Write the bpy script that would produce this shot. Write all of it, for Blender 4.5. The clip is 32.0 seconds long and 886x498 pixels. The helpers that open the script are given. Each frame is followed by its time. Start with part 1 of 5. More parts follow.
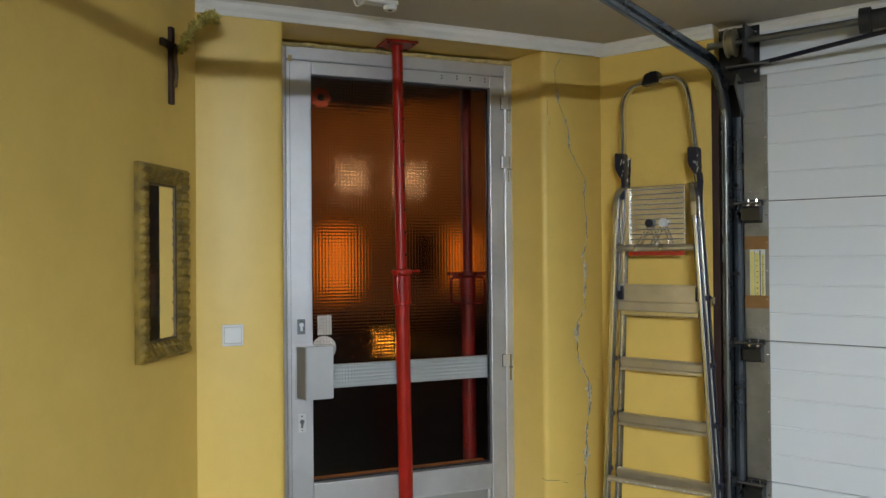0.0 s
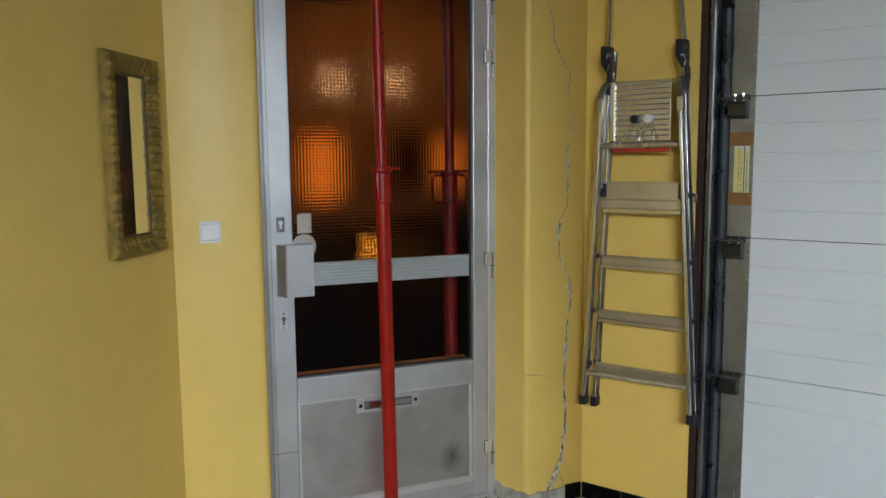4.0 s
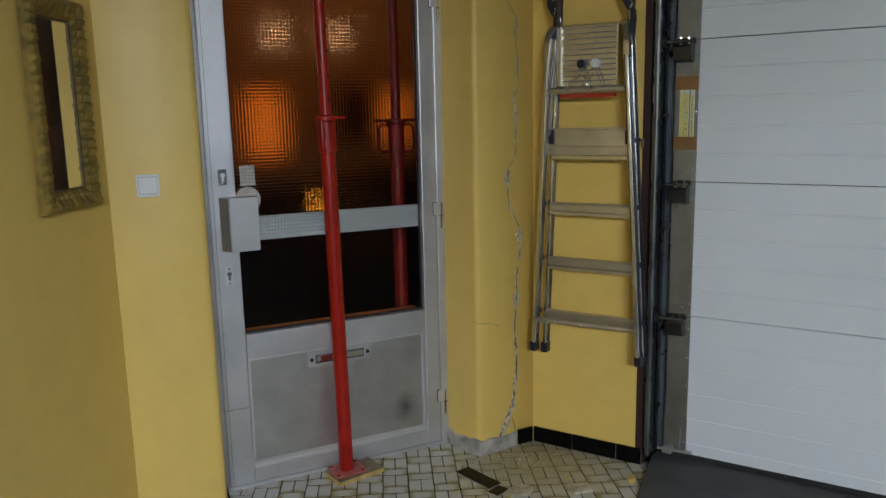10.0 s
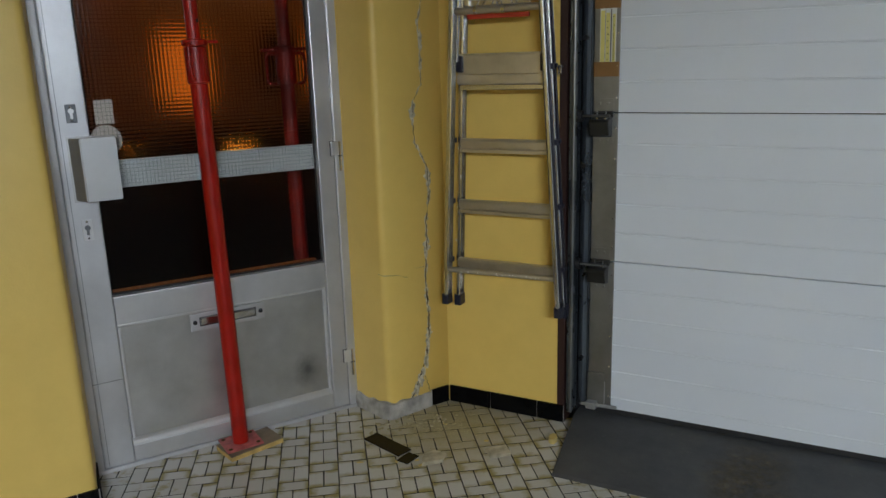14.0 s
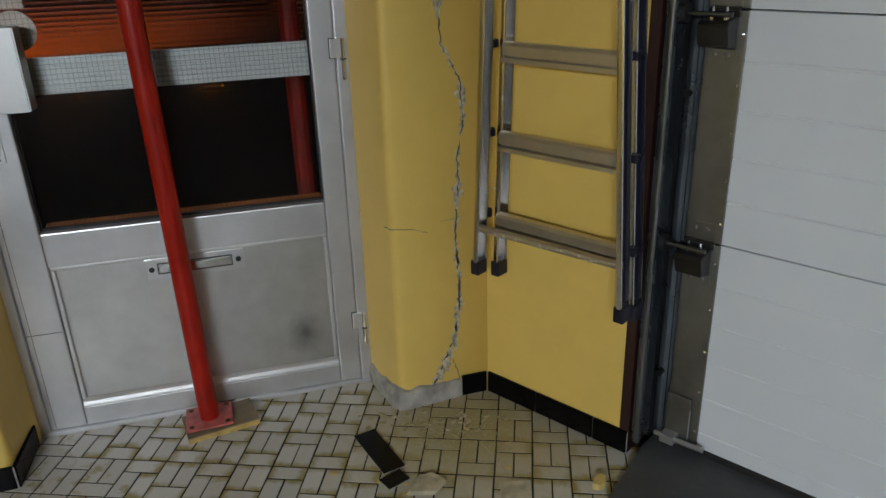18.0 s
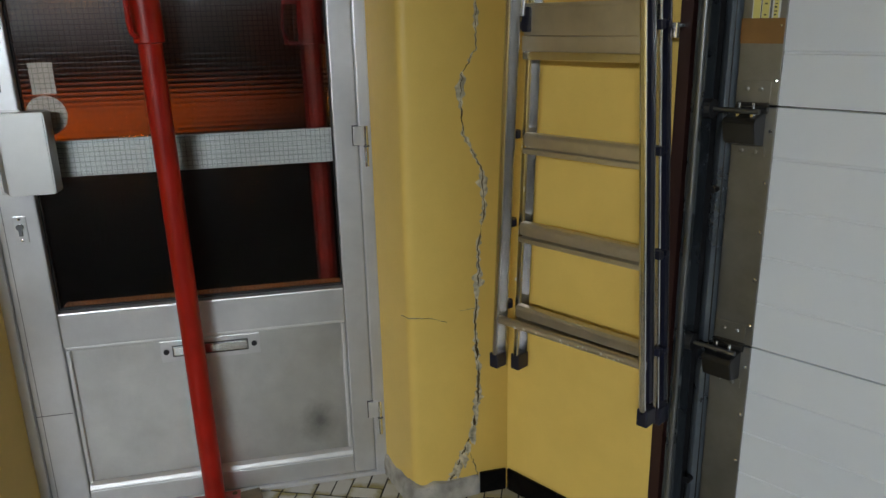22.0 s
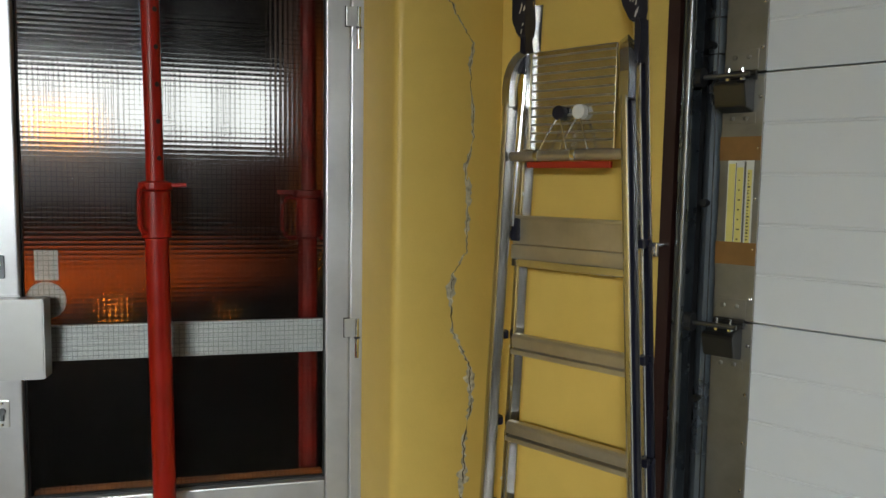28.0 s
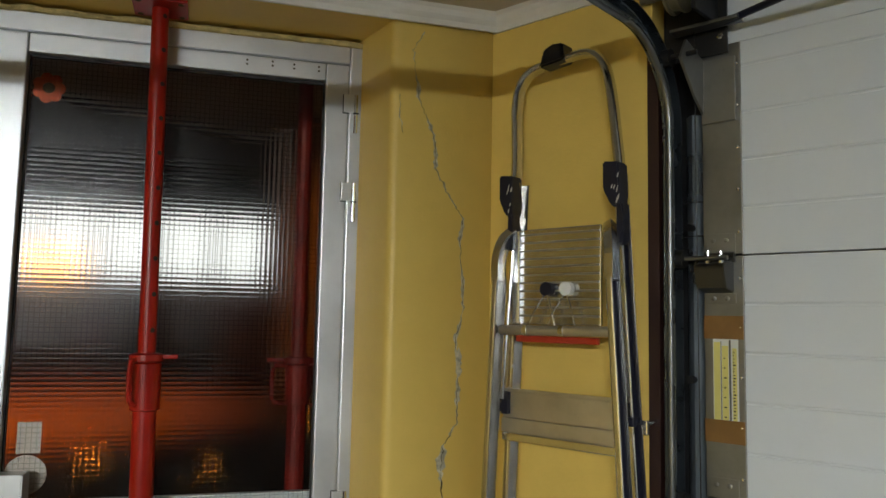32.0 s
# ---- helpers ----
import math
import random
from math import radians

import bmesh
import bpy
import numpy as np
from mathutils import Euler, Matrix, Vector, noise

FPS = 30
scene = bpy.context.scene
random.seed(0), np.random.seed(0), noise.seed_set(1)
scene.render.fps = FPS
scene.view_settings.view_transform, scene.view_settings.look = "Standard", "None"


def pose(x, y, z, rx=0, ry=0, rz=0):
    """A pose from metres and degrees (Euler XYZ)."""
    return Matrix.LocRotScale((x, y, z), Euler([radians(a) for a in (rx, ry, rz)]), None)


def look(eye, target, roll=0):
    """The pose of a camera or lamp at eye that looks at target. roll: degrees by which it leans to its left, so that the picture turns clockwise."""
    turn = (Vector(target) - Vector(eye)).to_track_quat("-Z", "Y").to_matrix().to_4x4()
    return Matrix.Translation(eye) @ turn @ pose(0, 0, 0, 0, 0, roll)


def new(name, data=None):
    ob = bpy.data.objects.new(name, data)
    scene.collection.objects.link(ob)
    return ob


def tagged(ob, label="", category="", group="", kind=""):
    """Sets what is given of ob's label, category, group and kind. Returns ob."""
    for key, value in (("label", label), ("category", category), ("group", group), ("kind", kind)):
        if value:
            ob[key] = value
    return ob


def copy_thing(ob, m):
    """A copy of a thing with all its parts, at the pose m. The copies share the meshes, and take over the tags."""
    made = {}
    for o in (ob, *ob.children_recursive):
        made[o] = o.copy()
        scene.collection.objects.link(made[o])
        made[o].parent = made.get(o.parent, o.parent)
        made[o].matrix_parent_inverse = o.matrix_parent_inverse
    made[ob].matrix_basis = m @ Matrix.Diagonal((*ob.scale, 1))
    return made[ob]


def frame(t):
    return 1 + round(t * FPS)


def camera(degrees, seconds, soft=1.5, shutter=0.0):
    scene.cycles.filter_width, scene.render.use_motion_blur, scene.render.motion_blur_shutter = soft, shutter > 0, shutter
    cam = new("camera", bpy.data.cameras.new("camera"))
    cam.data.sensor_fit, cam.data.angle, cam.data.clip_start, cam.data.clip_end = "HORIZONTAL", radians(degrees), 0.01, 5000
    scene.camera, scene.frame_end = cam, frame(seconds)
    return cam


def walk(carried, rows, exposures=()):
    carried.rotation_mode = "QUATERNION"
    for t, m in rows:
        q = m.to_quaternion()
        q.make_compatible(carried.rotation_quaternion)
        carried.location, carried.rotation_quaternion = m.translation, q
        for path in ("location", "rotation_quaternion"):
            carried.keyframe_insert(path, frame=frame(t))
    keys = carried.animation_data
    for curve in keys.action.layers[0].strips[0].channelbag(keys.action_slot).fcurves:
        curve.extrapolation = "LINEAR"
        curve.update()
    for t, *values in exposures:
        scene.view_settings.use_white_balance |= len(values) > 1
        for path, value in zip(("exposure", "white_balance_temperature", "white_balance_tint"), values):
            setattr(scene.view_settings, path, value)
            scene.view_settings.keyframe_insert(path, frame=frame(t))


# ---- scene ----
cam = camera(60.8, 32.0)
EXPO = [(0, -0.1, 6350, 13), (4, -0.2, 6250, 13), (8, -0.48, 6150, 14), (13, -0.7, 6200, 14), (19, -0.66, 6500, 14), (22, -0.58, 6550, 13), (25, -0.48, 6650, 12), (28, -0.38, 6850, 11), (32, -0.3, 7000, 11)]
PATH = [
    (0, (0.009, -0.042, 1.536), (-1.184, 1.564, 1.55), -0.46),
    (0.5, (0.017, -0.029, 1.535), (-1.18, 1.573, 1.53), -0.71),
    (1, (0.019, -0.024, 1.53), (-1.181, 1.576, 1.502), -0.93),
    (1.5, (0.015, -0.02, 1.52), (-1.182, 1.581, 1.455), -1.05),
    (2, (0.025, -0.008, 1.514), (-1.173, 1.59, 1.415), -0.99),
    (2.5, (0.018, -0.011, 1.507), (-1.172, 1.591, 1.378), -0.78),
    (3, (0.02, -0.006, 1.505), (-1.167, 1.595, 1.338), -0.65),
    (3.5, (0.007, -0.004, 1.499), (-1.161, 1.607, 1.3), -0.52),
    (4, (0.007, -0.001, 1.493), (-1.151, 1.613, 1.264), -0.46),
    (4.5, (0.009, 0.002, 1.488), (-1.143, 1.618, 1.237), -0.37),
    (6.5, (0.01, 0.013, 1.471), (-1.094, 1.653, 1.168), -0.74),
    (7, (0.009, 0.014, 1.461), (-1.082, 1.66, 1.145), -0.93),
    (7.5, (0.024, 0.021, 1.469), (-1.042, 1.681, 1.14), -1.05),
    (8, (0.005, 0.014, 1.465), (-1.033, 1.689, 1.125), -0.80),
    (8.5, (-0.004, 0.018, 1.467), (-1.034, 1.696, 1.116), -0.99),
    (9, (-0.005, 0.023, 1.458), (-1.027, 1.704, 1.098), -0.92),
    (9.5, (-0.005, 0.023, 1.468), (-1.034, 1.701, 1.112), -1.06),
    (10, (-0.01, 0.023, 1.467), (-1.048, 1.697, 1.119), -1.22),
    (10.5, (-0.018, 0.017, 1.468), (-1.044, 1.701, 1.134), -1.15),
    (11, (-0.019, 0.019, 1.47), (-1.04, 1.706, 1.133), -1.17),
    (11.5, (-0.04, 0.022, 1.467), (-1.036, 1.717, 1.1), -1.20),
    (12, (-0.051, 0.062, 1.473), (-1.009, 1.772, 1.078), -1.04),
    (12.5, (-0.105, 0.123, 1.456), (-0.974, 1.862, 0.984), -1.67),
    (13, (-0.141, 0.194, 1.435), (-0.915, 1.972, 0.945), -1.03),
    (13.5, (-0.142, 0.242, 1.416), (-0.887, 2.033, 0.931), -1.31),
    (14, (-0.047, 0.371, 1.385), (-0.937, 2.096, 0.902), -1.67),
    (14.5, (0.008, 0.502, 1.395), (-1.015, 2.143, 0.884), -1.36),
    (16.5, (-0.018, 1.058, 1.366), (-1.226, 2.516, 0.722), -0.51),
    (17, (-0.004, 1.168, 1.355), (-1.235, 2.59, 0.674), -1.07),
    (17.5, (-0.062, 1.272, 1.351), (-1.28, 2.696, 0.652), -0.77),
    (18, (-0.085, 1.38, 1.366), (-1.332, 2.735, 0.586), -1.79),
    (18.5, (-0.073, 1.416, 1.341), (-1.38, 2.709, 0.552), -1.23),
    (19, (-0.082, 1.446, 1.33), (-1.378, 2.736, 0.52), -1.57),
    (19.5, (-0.09, 1.454, 1.327), (-1.392, 2.742, 0.525), -1.56),
    (20, (-0.088, 1.468, 1.333), (-1.406, 2.762, 0.565), -1.52),
    (20.5, (-0.094, 1.453, 1.356), (-1.426, 2.756, 0.629), -1.58),
    (21, (-0.101, 1.448, 1.367), (-1.439, 2.76, 0.668), -1.48),
    (21.5, (-0.1, 1.447, 1.386), (-1.447, 2.777, 0.74), -1.48),
    (22, (-0.092, 1.455, 1.386), (-1.451, 2.797, 0.794), -1.27),
    (22.5, (-0.089, 1.458, 1.391), (-1.46, 2.805, 0.835), -0.87),
    (23, (-0.09, 1.455, 1.409), (-1.469, 2.81, 0.897), -0.63),
    (23.5, (-0.087, 1.452, 1.42), (-1.467, 2.821, 0.953), -0.40),
    (24, (-0.094, 1.45, 1.431), (-1.467, 2.83, 0.972), -0.35),
    (24.5, (-0.097, 1.448, 1.443), (-1.473, 2.832, 1.008), -0.28),
    (25, (-0.097, 1.443, 1.446), (-1.474, 2.836, 1.045), -0.00),
    (25.5, (-0.091, 1.447, 1.454), (-1.474, 2.844, 1.089), 0.14),
    (27.5, (-0.09, 1.418, 1.484), (-1.467, 2.851, 1.257), 0.59),
    (28, (-0.098, 1.398, 1.486), (-1.462, 2.85, 1.311), 0.95),
    (28.5, (-0.099, 1.388, 1.493), (-1.462, 2.846, 1.363), 0.99),
    (29, (-0.105, 1.37, 1.501), (-1.459, 2.841, 1.431), 0.90),
    (29.5, (-0.106, 1.361, 1.519), (-1.462, 2.831, 1.494), 0.85),
    (30, (-0.102, 1.364, 1.528), (-1.45, 2.841, 1.553), 1.10),
    (30.5, (-0.098, 1.369, 1.542), (-1.445, 2.846, 1.599), 1.12),
    (31, (-0.092, 1.373, 1.557), (-1.441, 2.847, 1.654), 1.03),
    (31.5, (-0.089, 1.37, 1.568), (-1.434, 2.843, 1.71), 1.14),
    (32, (-0.085, 1.37, 1.579), (-1.429, 2.84, 1.762), 1.11),
]
walk(cam, [(t, look(eye, target, roll)) for t, eye, target, roll in PATH], EXPO)

# ---- world and light ----
world = bpy.data.worlds.new("night")
world.use_nodes = True
scene.world = world
world.node_tree.nodes["Background"].inputs[0].default_value = (0.02, 0.008, 0.004, 1)
world.node_tree.nodes["Background"].inputs[1].default_value = 0.12
TUBE_GLOW = 800.0


# ---- materials ----
class Mat:
    """A node material with short-hand for its nodes."""

    def __init__(self, name, made=None):
        self.m = made or bpy.data.materials.new(name)
        self.m.use_nodes = True
        self.t = self.m.node_tree
        self.b = self.t.nodes["Principled BSDF"]
        self.c = None

    def node(self, kind, **sets):
        n = self.t.nodes.new(kind)
        for k, v in sets.items():
            n.inputs[k.replace("_", " ")].default_value = v
        return n

    def link(self, a, out, b, inp):
        self.t.links.new(a.outputs[out], b.inputs[inp])

    def coords(self):
        if self.c is None:
            self.c = self.t.nodes.new("ShaderNodeTexCoord")
        return self.c

    def noise(self, scale, detail=4.0, rough=0.55, stretch=None):
        n = self.node("ShaderNodeTexNoise", Scale=scale, Detail=detail, Roughness=rough)
        if stretch:
            mp = self.node("ShaderNodeMapping", Scale=stretch)
            self.link(self.coords(), "Object", mp, "Vector")
            self.link(mp, "Vector", n, "Vector")
        else:
            self.link(self.coords(), "Object", n, "Vector")
        return n

    def ramp(self, src, out, stops):
        r = self.t.nodes.new("ShaderNodeValToRGB")
        el = r.color_ramp.elements
        while len(el) > len(stops):
            el.remove(el[-1])
        while len(el) < len(stops):
            el.new(0.5)
        for e, (p, c) in zip(el, stops):
            e.position, e.color = p, (*c, 1) if len(c) == 3 else c
        self.link(src, out, r, "Fac")
        return r

    def ramp_socket(self, sock, stops):
        return self.ramp(sock.node, 0, stops).outputs[0]

    def mix(self, a, b, fac, mode="MIX"):
        """a, b: sockets or colours; fac: socket or number."""
        n = self.t.nodes.new("ShaderNodeMix")
        n.data_type, n.blend_type = "RGBA", mode
        for sock, v in ((n.inputs[6], a), (n.inputs[7], b), (n.inputs[0], fac)):
            if isinstance(v, bpy.types.NodeSocket):
                self.t.links.new(v, sock)
            elif isinstance(v, tuple):
                sock.default_value = (*v, 1)
            else:
                sock.default_value = v
        return n.outputs[2]

    def base(self, sock):
        if isinstance(sock, tuple):
            self.b.inputs["Base Color"].default_value = (*sock, 1)
        else:
            self.t.links.new(sock, self.b.inputs["Base Color"])

    def set(self, **sets):
        for k, v in sets.items():
            self.b.inputs[k.replace("_", " ")].default_value = v
        return self

    def blot(self, at, size, wobble, stops, stretch=(1, 1, 1)):
        """A ragged stain about a place, as the colour of a ramp over the distance from it."""
        mp = self.node("ShaderNodeMapping", Location=tuple(-a * k for a, k in zip(at, stretch)), Scale=stretch)
        self.link(self.coords(), "Object", mp, "Vector")
        far = self.t.nodes.new("ShaderNodeVectorMath")
        far.operation = "LENGTH"
        self.link(mp, "Vector", far, 0)
        rag = self.t.nodes.new("ShaderNodeMath")
        rag.operation = "MULTIPLY_ADD"
        self.link(self.noise(1.6 / size, 7, 0.7), "Fac", rag, 0)
        rag.inputs[1].default_value = wobble * size
        self.t.links.new(far.outputs["Value"], rag.inputs[2])
        unit = self.t.nodes.new("ShaderNodeMath")
        unit.operation = "DIVIDE"
        self.link(rag, 0, unit, 0)
        unit.inputs[1].default_value = size * 2
        return self.ramp(unit, 0, stops).outputs[0]

    def bump(self, src, out, strength, dist=0.01, prev=None):
        n = self.node("ShaderNodeBump", Strength=strength, Distance=dist)
        self.link(src, out, n, "Height")
        if prev:
            self.t.links.new(prev.outputs[0], n.inputs["Normal"])
        self.t.links.new(n.outputs[0], self.b.inputs["Normal"])
        return n


def grey(v):
    return [(0.0, (0.0, 0.0, 0.0)), (1.0, (v, v, v))]


def paint(name, color, rough=0.5, mottle=0.12, bump=0.12, scale=3.0, grime=0.0, metal=0.0, tint=0.0):
    """Paint or plastic: the colour, uneven at two scales, with a fine relief."""
    m = Mat(name)
    big, fine = m.noise(scale, 5), m.noise(scale * 40, 3)
    dark = tuple(c * (1 - mottle * 1.6) for c in color)
    light = tuple(min(1, c * (1 + mottle)) for c in color)
    c = m.ramp(big, "Fac", [(0.3, dark), (0.7, light)]).outputs[0]
    if grime:
        spots = m.ramp(m.noise(scale * 4, 8, 0.7), "Fac", [(0.52, (0, 0, 0)), (0.75, (grime,) * 3)])
        c = m.mix(c, tuple(v * 0.25 for v in color), spots.outputs[0])
    if tint:
        info = m.t.nodes.new("ShaderNodeObjectInfo")
        shade = m.ramp(info, "Random", [(0, (1 - tint,) * 3), (1, (1.0, 1.0, 1.0))])
        c = m.mix(c, shade.outputs[0], 1.0, "MULTIPLY")
    m.base(c)
    m.set(Roughness=rough, Metallic=metal)
    rr = m.ramp(big, "Fac", [(0.2, (max(0, rough - 0.08),) * 3), (0.8, (min(1, rough + 0.1),) * 3)])
    m.link(rr, 0, m.b, "Roughness")
    if bump:
        m.bump(fine, "Fac", bump, 0.002)
    return m.m


def brushed(name, color, rough=0.32, along=(1, 1, 0.03), worn=0.2, streak=0.25, metal=1.0):
    """Metal with grain along one axis, smears and dull patches."""
    m = Mat(name)
    grain, smear, spots = m.noise(160, 3, 0.6, along), m.noise(5, 5, 0.65), m.noise(60, 6, 0.7)
    c = m.ramp(smear, "Fac", [(0.3, tuple(v * (1 - worn) for v in color)), (0.7, color)]).outputs[0]
    c = m.mix(c, m.ramp(spots, "Fac", [(0.62, (1, 1, 1)), (0.8, (0.55, 0.53, 0.5))]).outputs[0], worn, "MULTIPLY")
    m.base(c)
    m.set(Metallic=metal)
    add = m.node("ShaderNodeMath")
    add.operation = "MULTIPLY_ADD"
    m.link(smear, "Fac", add, 0)
    add.inputs[1].default_value, add.inputs[2].default_value = streak, rough - streak * 0.5
    m.link(add, 0, m.b, "Roughness")
    m.bump(grain, "Fac", 0.06, 0.002)
    return m.m


def grubby(material, at, size, stretch):
    """Adds one dull hand-smear to a metal."""
    m = Mat("", material)
    was = m.b.inputs["Base Color"].links[0].from_socket
    m.base(m.mix(was, (0.16, 0.16, 0.16), m.blot(at, size, 0.9, [(0.25, (0.8,) * 3), (0.6, (0.25,) * 3), (0.85, (0, 0, 0))], stretch)))


def emit(name, color, strength):
    m = Mat(name)
    m.base(color)
    m.b.inputs["Emission Color"].default_value = (*color, 1)
    m.b.inputs["Emission Strength"].default_value = strength
    return m.m


def wall_paint(name, color):
    m = Mat(name)
    big, mid, fine = m.noise(1.3, 4), m.noise(9, 6, 0.65), m.noise(170, 2)
    c = m.ramp(big, "Fac", [(0.3, tuple(v * 0.92 for v in color)), (0.7, color)]).outputs[0]
    c = m.mix(c, m.ramp(mid, "Fac", [(0.35, (0.93, 0.92, 0.88)), (0.6, (1, 1, 1))]).outputs[0], 0.6, "MULTIPLY")
    scuff = m.ramp(m.noise(28, 8, 0.75), "Fac", [(0.68, (1, 1, 1)), (0.8, (0.72, 0.68, 0.6))]).outputs[0]
    m.base(m.mix(c, scuff, 0.5, "MULTIPLY"))
    m.set(Roughness=0.44)
    first = m.bump(mid, "Fac", 0.16, 0.01)
    m.bump(fine, "Fac", 0.14, 0.003, first)
    return m.m


YELLOW = wall_paint("yellow_wall_paint", (0.8, 0.565, 0.145))
CEIL = paint("ceiling_paint", (0.54, 0.5, 0.43), 0.8, 0.05, 0.15, 2.0)
CORNICE = paint("white_cornice_paint", (0.78, 0.76, 0.72), 0.45, 0.06, 0.05, 4.0, 0.15)
PLASTER = paint("bare_plaster", (0.42, 0.4, 0.36), 0.9, 0.3, 1.0, 22.0, 0.5)
ALU = brushed("door_aluminium", (0.76, 0.76, 0.77), 0.4, (1, 1, 0.03), 0.18, 0.25, 0.8)
ALU_BRIGHT = brushed("polished_bead_aluminium", (0.85, 0.85, 0.85), 0.35, (0.03, 1, 1), 0.15, 0.2, 0.7)
ALU_SHEET = brushed("door_panel_sheet", (0.74, 0.74, 0.73), 0.37, (0.04, 1, 1), 0.25, 0.25, 0.95)
grubby(ALU_SHEET, (-0.535, 0.21, 0.2), 0.055, (1, 1, 0.75))
ALU_RIB = brushed("ribbed_rail_aluminium", (0.76, 0.92, 1.0), 0.42, (0.03, 1, 1), 0.15, 0.2, 0.5)
LADDER_ALU = brushed("ladder_aluminium", (0.72, 0.71, 0.68), 0.2, (1, 1, 0.03), 0.3)
STEP_ALU = brushed("step_aluminium", (0.67, 0.62, 0.52), 0.34, (0.03, 1, 1), 0.3, 0.25, 0.85)
# orange street light on the sill is put into this base colour
SODIUM_SILL = paint("sodium_tinted_sill", (0.75, 0.27, 0.07), 0.5, 0.2, 0.2, 12, 0.3)
CHROME = brushed("chrome_metal", (0.78, 0.78, 0.78), 0.15, (1, 1, 1), 0.15, 0.1)
GALV = brushed("galvanised_steel", (0.22, 0.23, 0.24), 0.42, (1, 1, 0.1), 0.4, 0.3)
TRACK = brushed("blued_track_steel", (0.15, 0.175, 0.2), 0.28, (1, 1, 0.05), 0.4, 0.25, 0.85)
FLANGE = brushed("dull_steel_edge", (0.3, 0.3, 0.29), 0.5, (1, 1, 0.1), 0.35, 0.25)
GALV_LIGHT = brushed("light_galvanised_steel", (0.48, 0.49, 0.5), 0.45, (1, 1, 0.1), 0.3, 0.25, 0.75)
HINGE = brushed("dark_hinge_steel", (0.11, 0.11, 0.11), 0.4, (1, 1, 1), 0.3, 0.3)
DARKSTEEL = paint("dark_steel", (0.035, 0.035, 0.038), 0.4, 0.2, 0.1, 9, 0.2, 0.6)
RED = paint("red_prop_paint", (0.36, 0.009, 0.003), 0.34, 0.18, 0.06, 12.0, 0.25)
# worn red; the pink cast puts the foot plate's sheen into the colour
RED_WORN_SHEEN = paint("worn_red_sheen_paint", (0.5, 0.12, 0.11), 0.5, 0.3, 0.2, 30.0, 0.5)
# Darker copy of RED: dimmer light behind the glass put into the colour
RED_SHADED = paint("shaded_red_prop_paint", (0.2, 0.008, 0.004), 0.5, 0.3, 0.15, 12.0, 0.5)
for m in (RED, RED_SHADED):
    m.node_tree.nodes["Principled BSDF"].inputs["Specular IOR Level"].default_value = 0.4
RED_STRIP = paint("red_plastic", (0.4, 0.03, 0.01), 0.45, 0.1, 0.05, 8)
NAVY = paint("navy_plastic", (0.007, 0.008, 0.021), 0.42, 0.2, 0.1, 15, 0.2)
BLACKRUB = paint("black_rubber", (0.015, 0.015, 0.016), 0.6, 0.2, 0.15, 15)
BROWN = paint("dark_brown_frame_paint", (0.028, 0.008, 0.006), 0.5, 0.2, 0.1, 8)
WHITEPL = paint("white_plastic", (0.78, 0.78, 0.76), 0.35, 0.03, 0.02, 8)
BOXMET = brushed("lock_cover_metal", (0.6, 0.6, 0.59), 0.45, (1, 1, 0.2), 0.12, 0.15)
PANELW = paint("white_garage_panel", (0.68, 0.72, 0.77), 0.42, 0.03, 0.1, 1.6, 0.06)
BLACKTILE = paint("black_glazed_tile", (0.004, 0.004, 0.0045), 0.2, 0.2, 0.03, 6, 0.1)
SPLASH = paint("dried_white_paint", (0.75, 0.74, 0.68), 0.6, 0.1, 0.2, 40)
SPLASH_Y = paint("dried_yellow_paint", (0.7, 0.6, 0.1), 0.6, 0.1, 0.2, 40)
BLACKTILE.node_tree.nodes["Principled BSDF"].inputs["Specular IOR Level"].default_value = 0.12
ramp_mat = Mat("ramp_concrete")
ramp_grey = ramp_mat.ramp(ramp_mat.noise(5, 6, 0.65), "Fac", [(0.3, (0.042, 0.043, 0.045)), (0.7, (0.082, 0.083, 0.085))]).outputs[0]
ramp_grey = ramp_mat.mix(ramp_grey, (0.13, 0.13, 0.125), ramp_mat.ramp(ramp_mat.noise(60, 4, 0.7), "Fac", [(0.6, (0, 0, 0)), (0.8, (0.6,) * 3)]).outputs[0])
rust = ramp_mat.blot((-0.2, 2.78, 0.02), 0.24, 0.9, [(0.3, (1, 1, 1)), (0.5, (0.75,) * 3), (0.72, (0, 0, 0))], (1.5, 0.8, 1))
rust = ramp_mat.mix((0.0, 0.0, 0.0), rust, ramp_mat.ramp(ramp_mat.noise(38, 6, 0.75), "Fac", [(0.34, (0.3,) * 3), (0.58, (1, 1, 1))]).outputs[0])
rust_tone = ramp_mat.ramp(ramp_mat.noise(24, 7, 0.75), "Fac", [(0.38, (0.02, 0.014, 0.006)), (0.55, (0.06, 0.043, 0.015)), (0.68, (0.13, 0.1, 0.045))]).outputs[0]
ramp_mat.base(ramp_mat.mix(ramp_grey, rust_tone, rust))
ramp_mat.set(Roughness=0.6)
ramp_mat.bump(ramp_mat.noise(90, 5), "Fac", 0.5, 0.002)
CONCRETE = ramp_mat.m
WOOD = paint("plywood", (0.2, 0.15, 0.09), 0.6, 0.3, 0.2, 14, 0.2)
WOODEDGE = paint("plywood_edge", (0.55, 0.38, 0.12), 0.6, 0.2, 0.2, 30)
DARKWOOD = paint("dark_crucifix_wood", (0.035, 0.014, 0.008), 0.5, 0.3, 0.2, 20)
DRY = paint("dried_palm", (0.62, 0.52, 0.13), 0.7, 0.3, 0.1, 20)
GILT = paint("gilt_frame", (0.25, 0.165, 0.024), 0.38, 0.4, 0.6, 26, 0.4, 0.25)
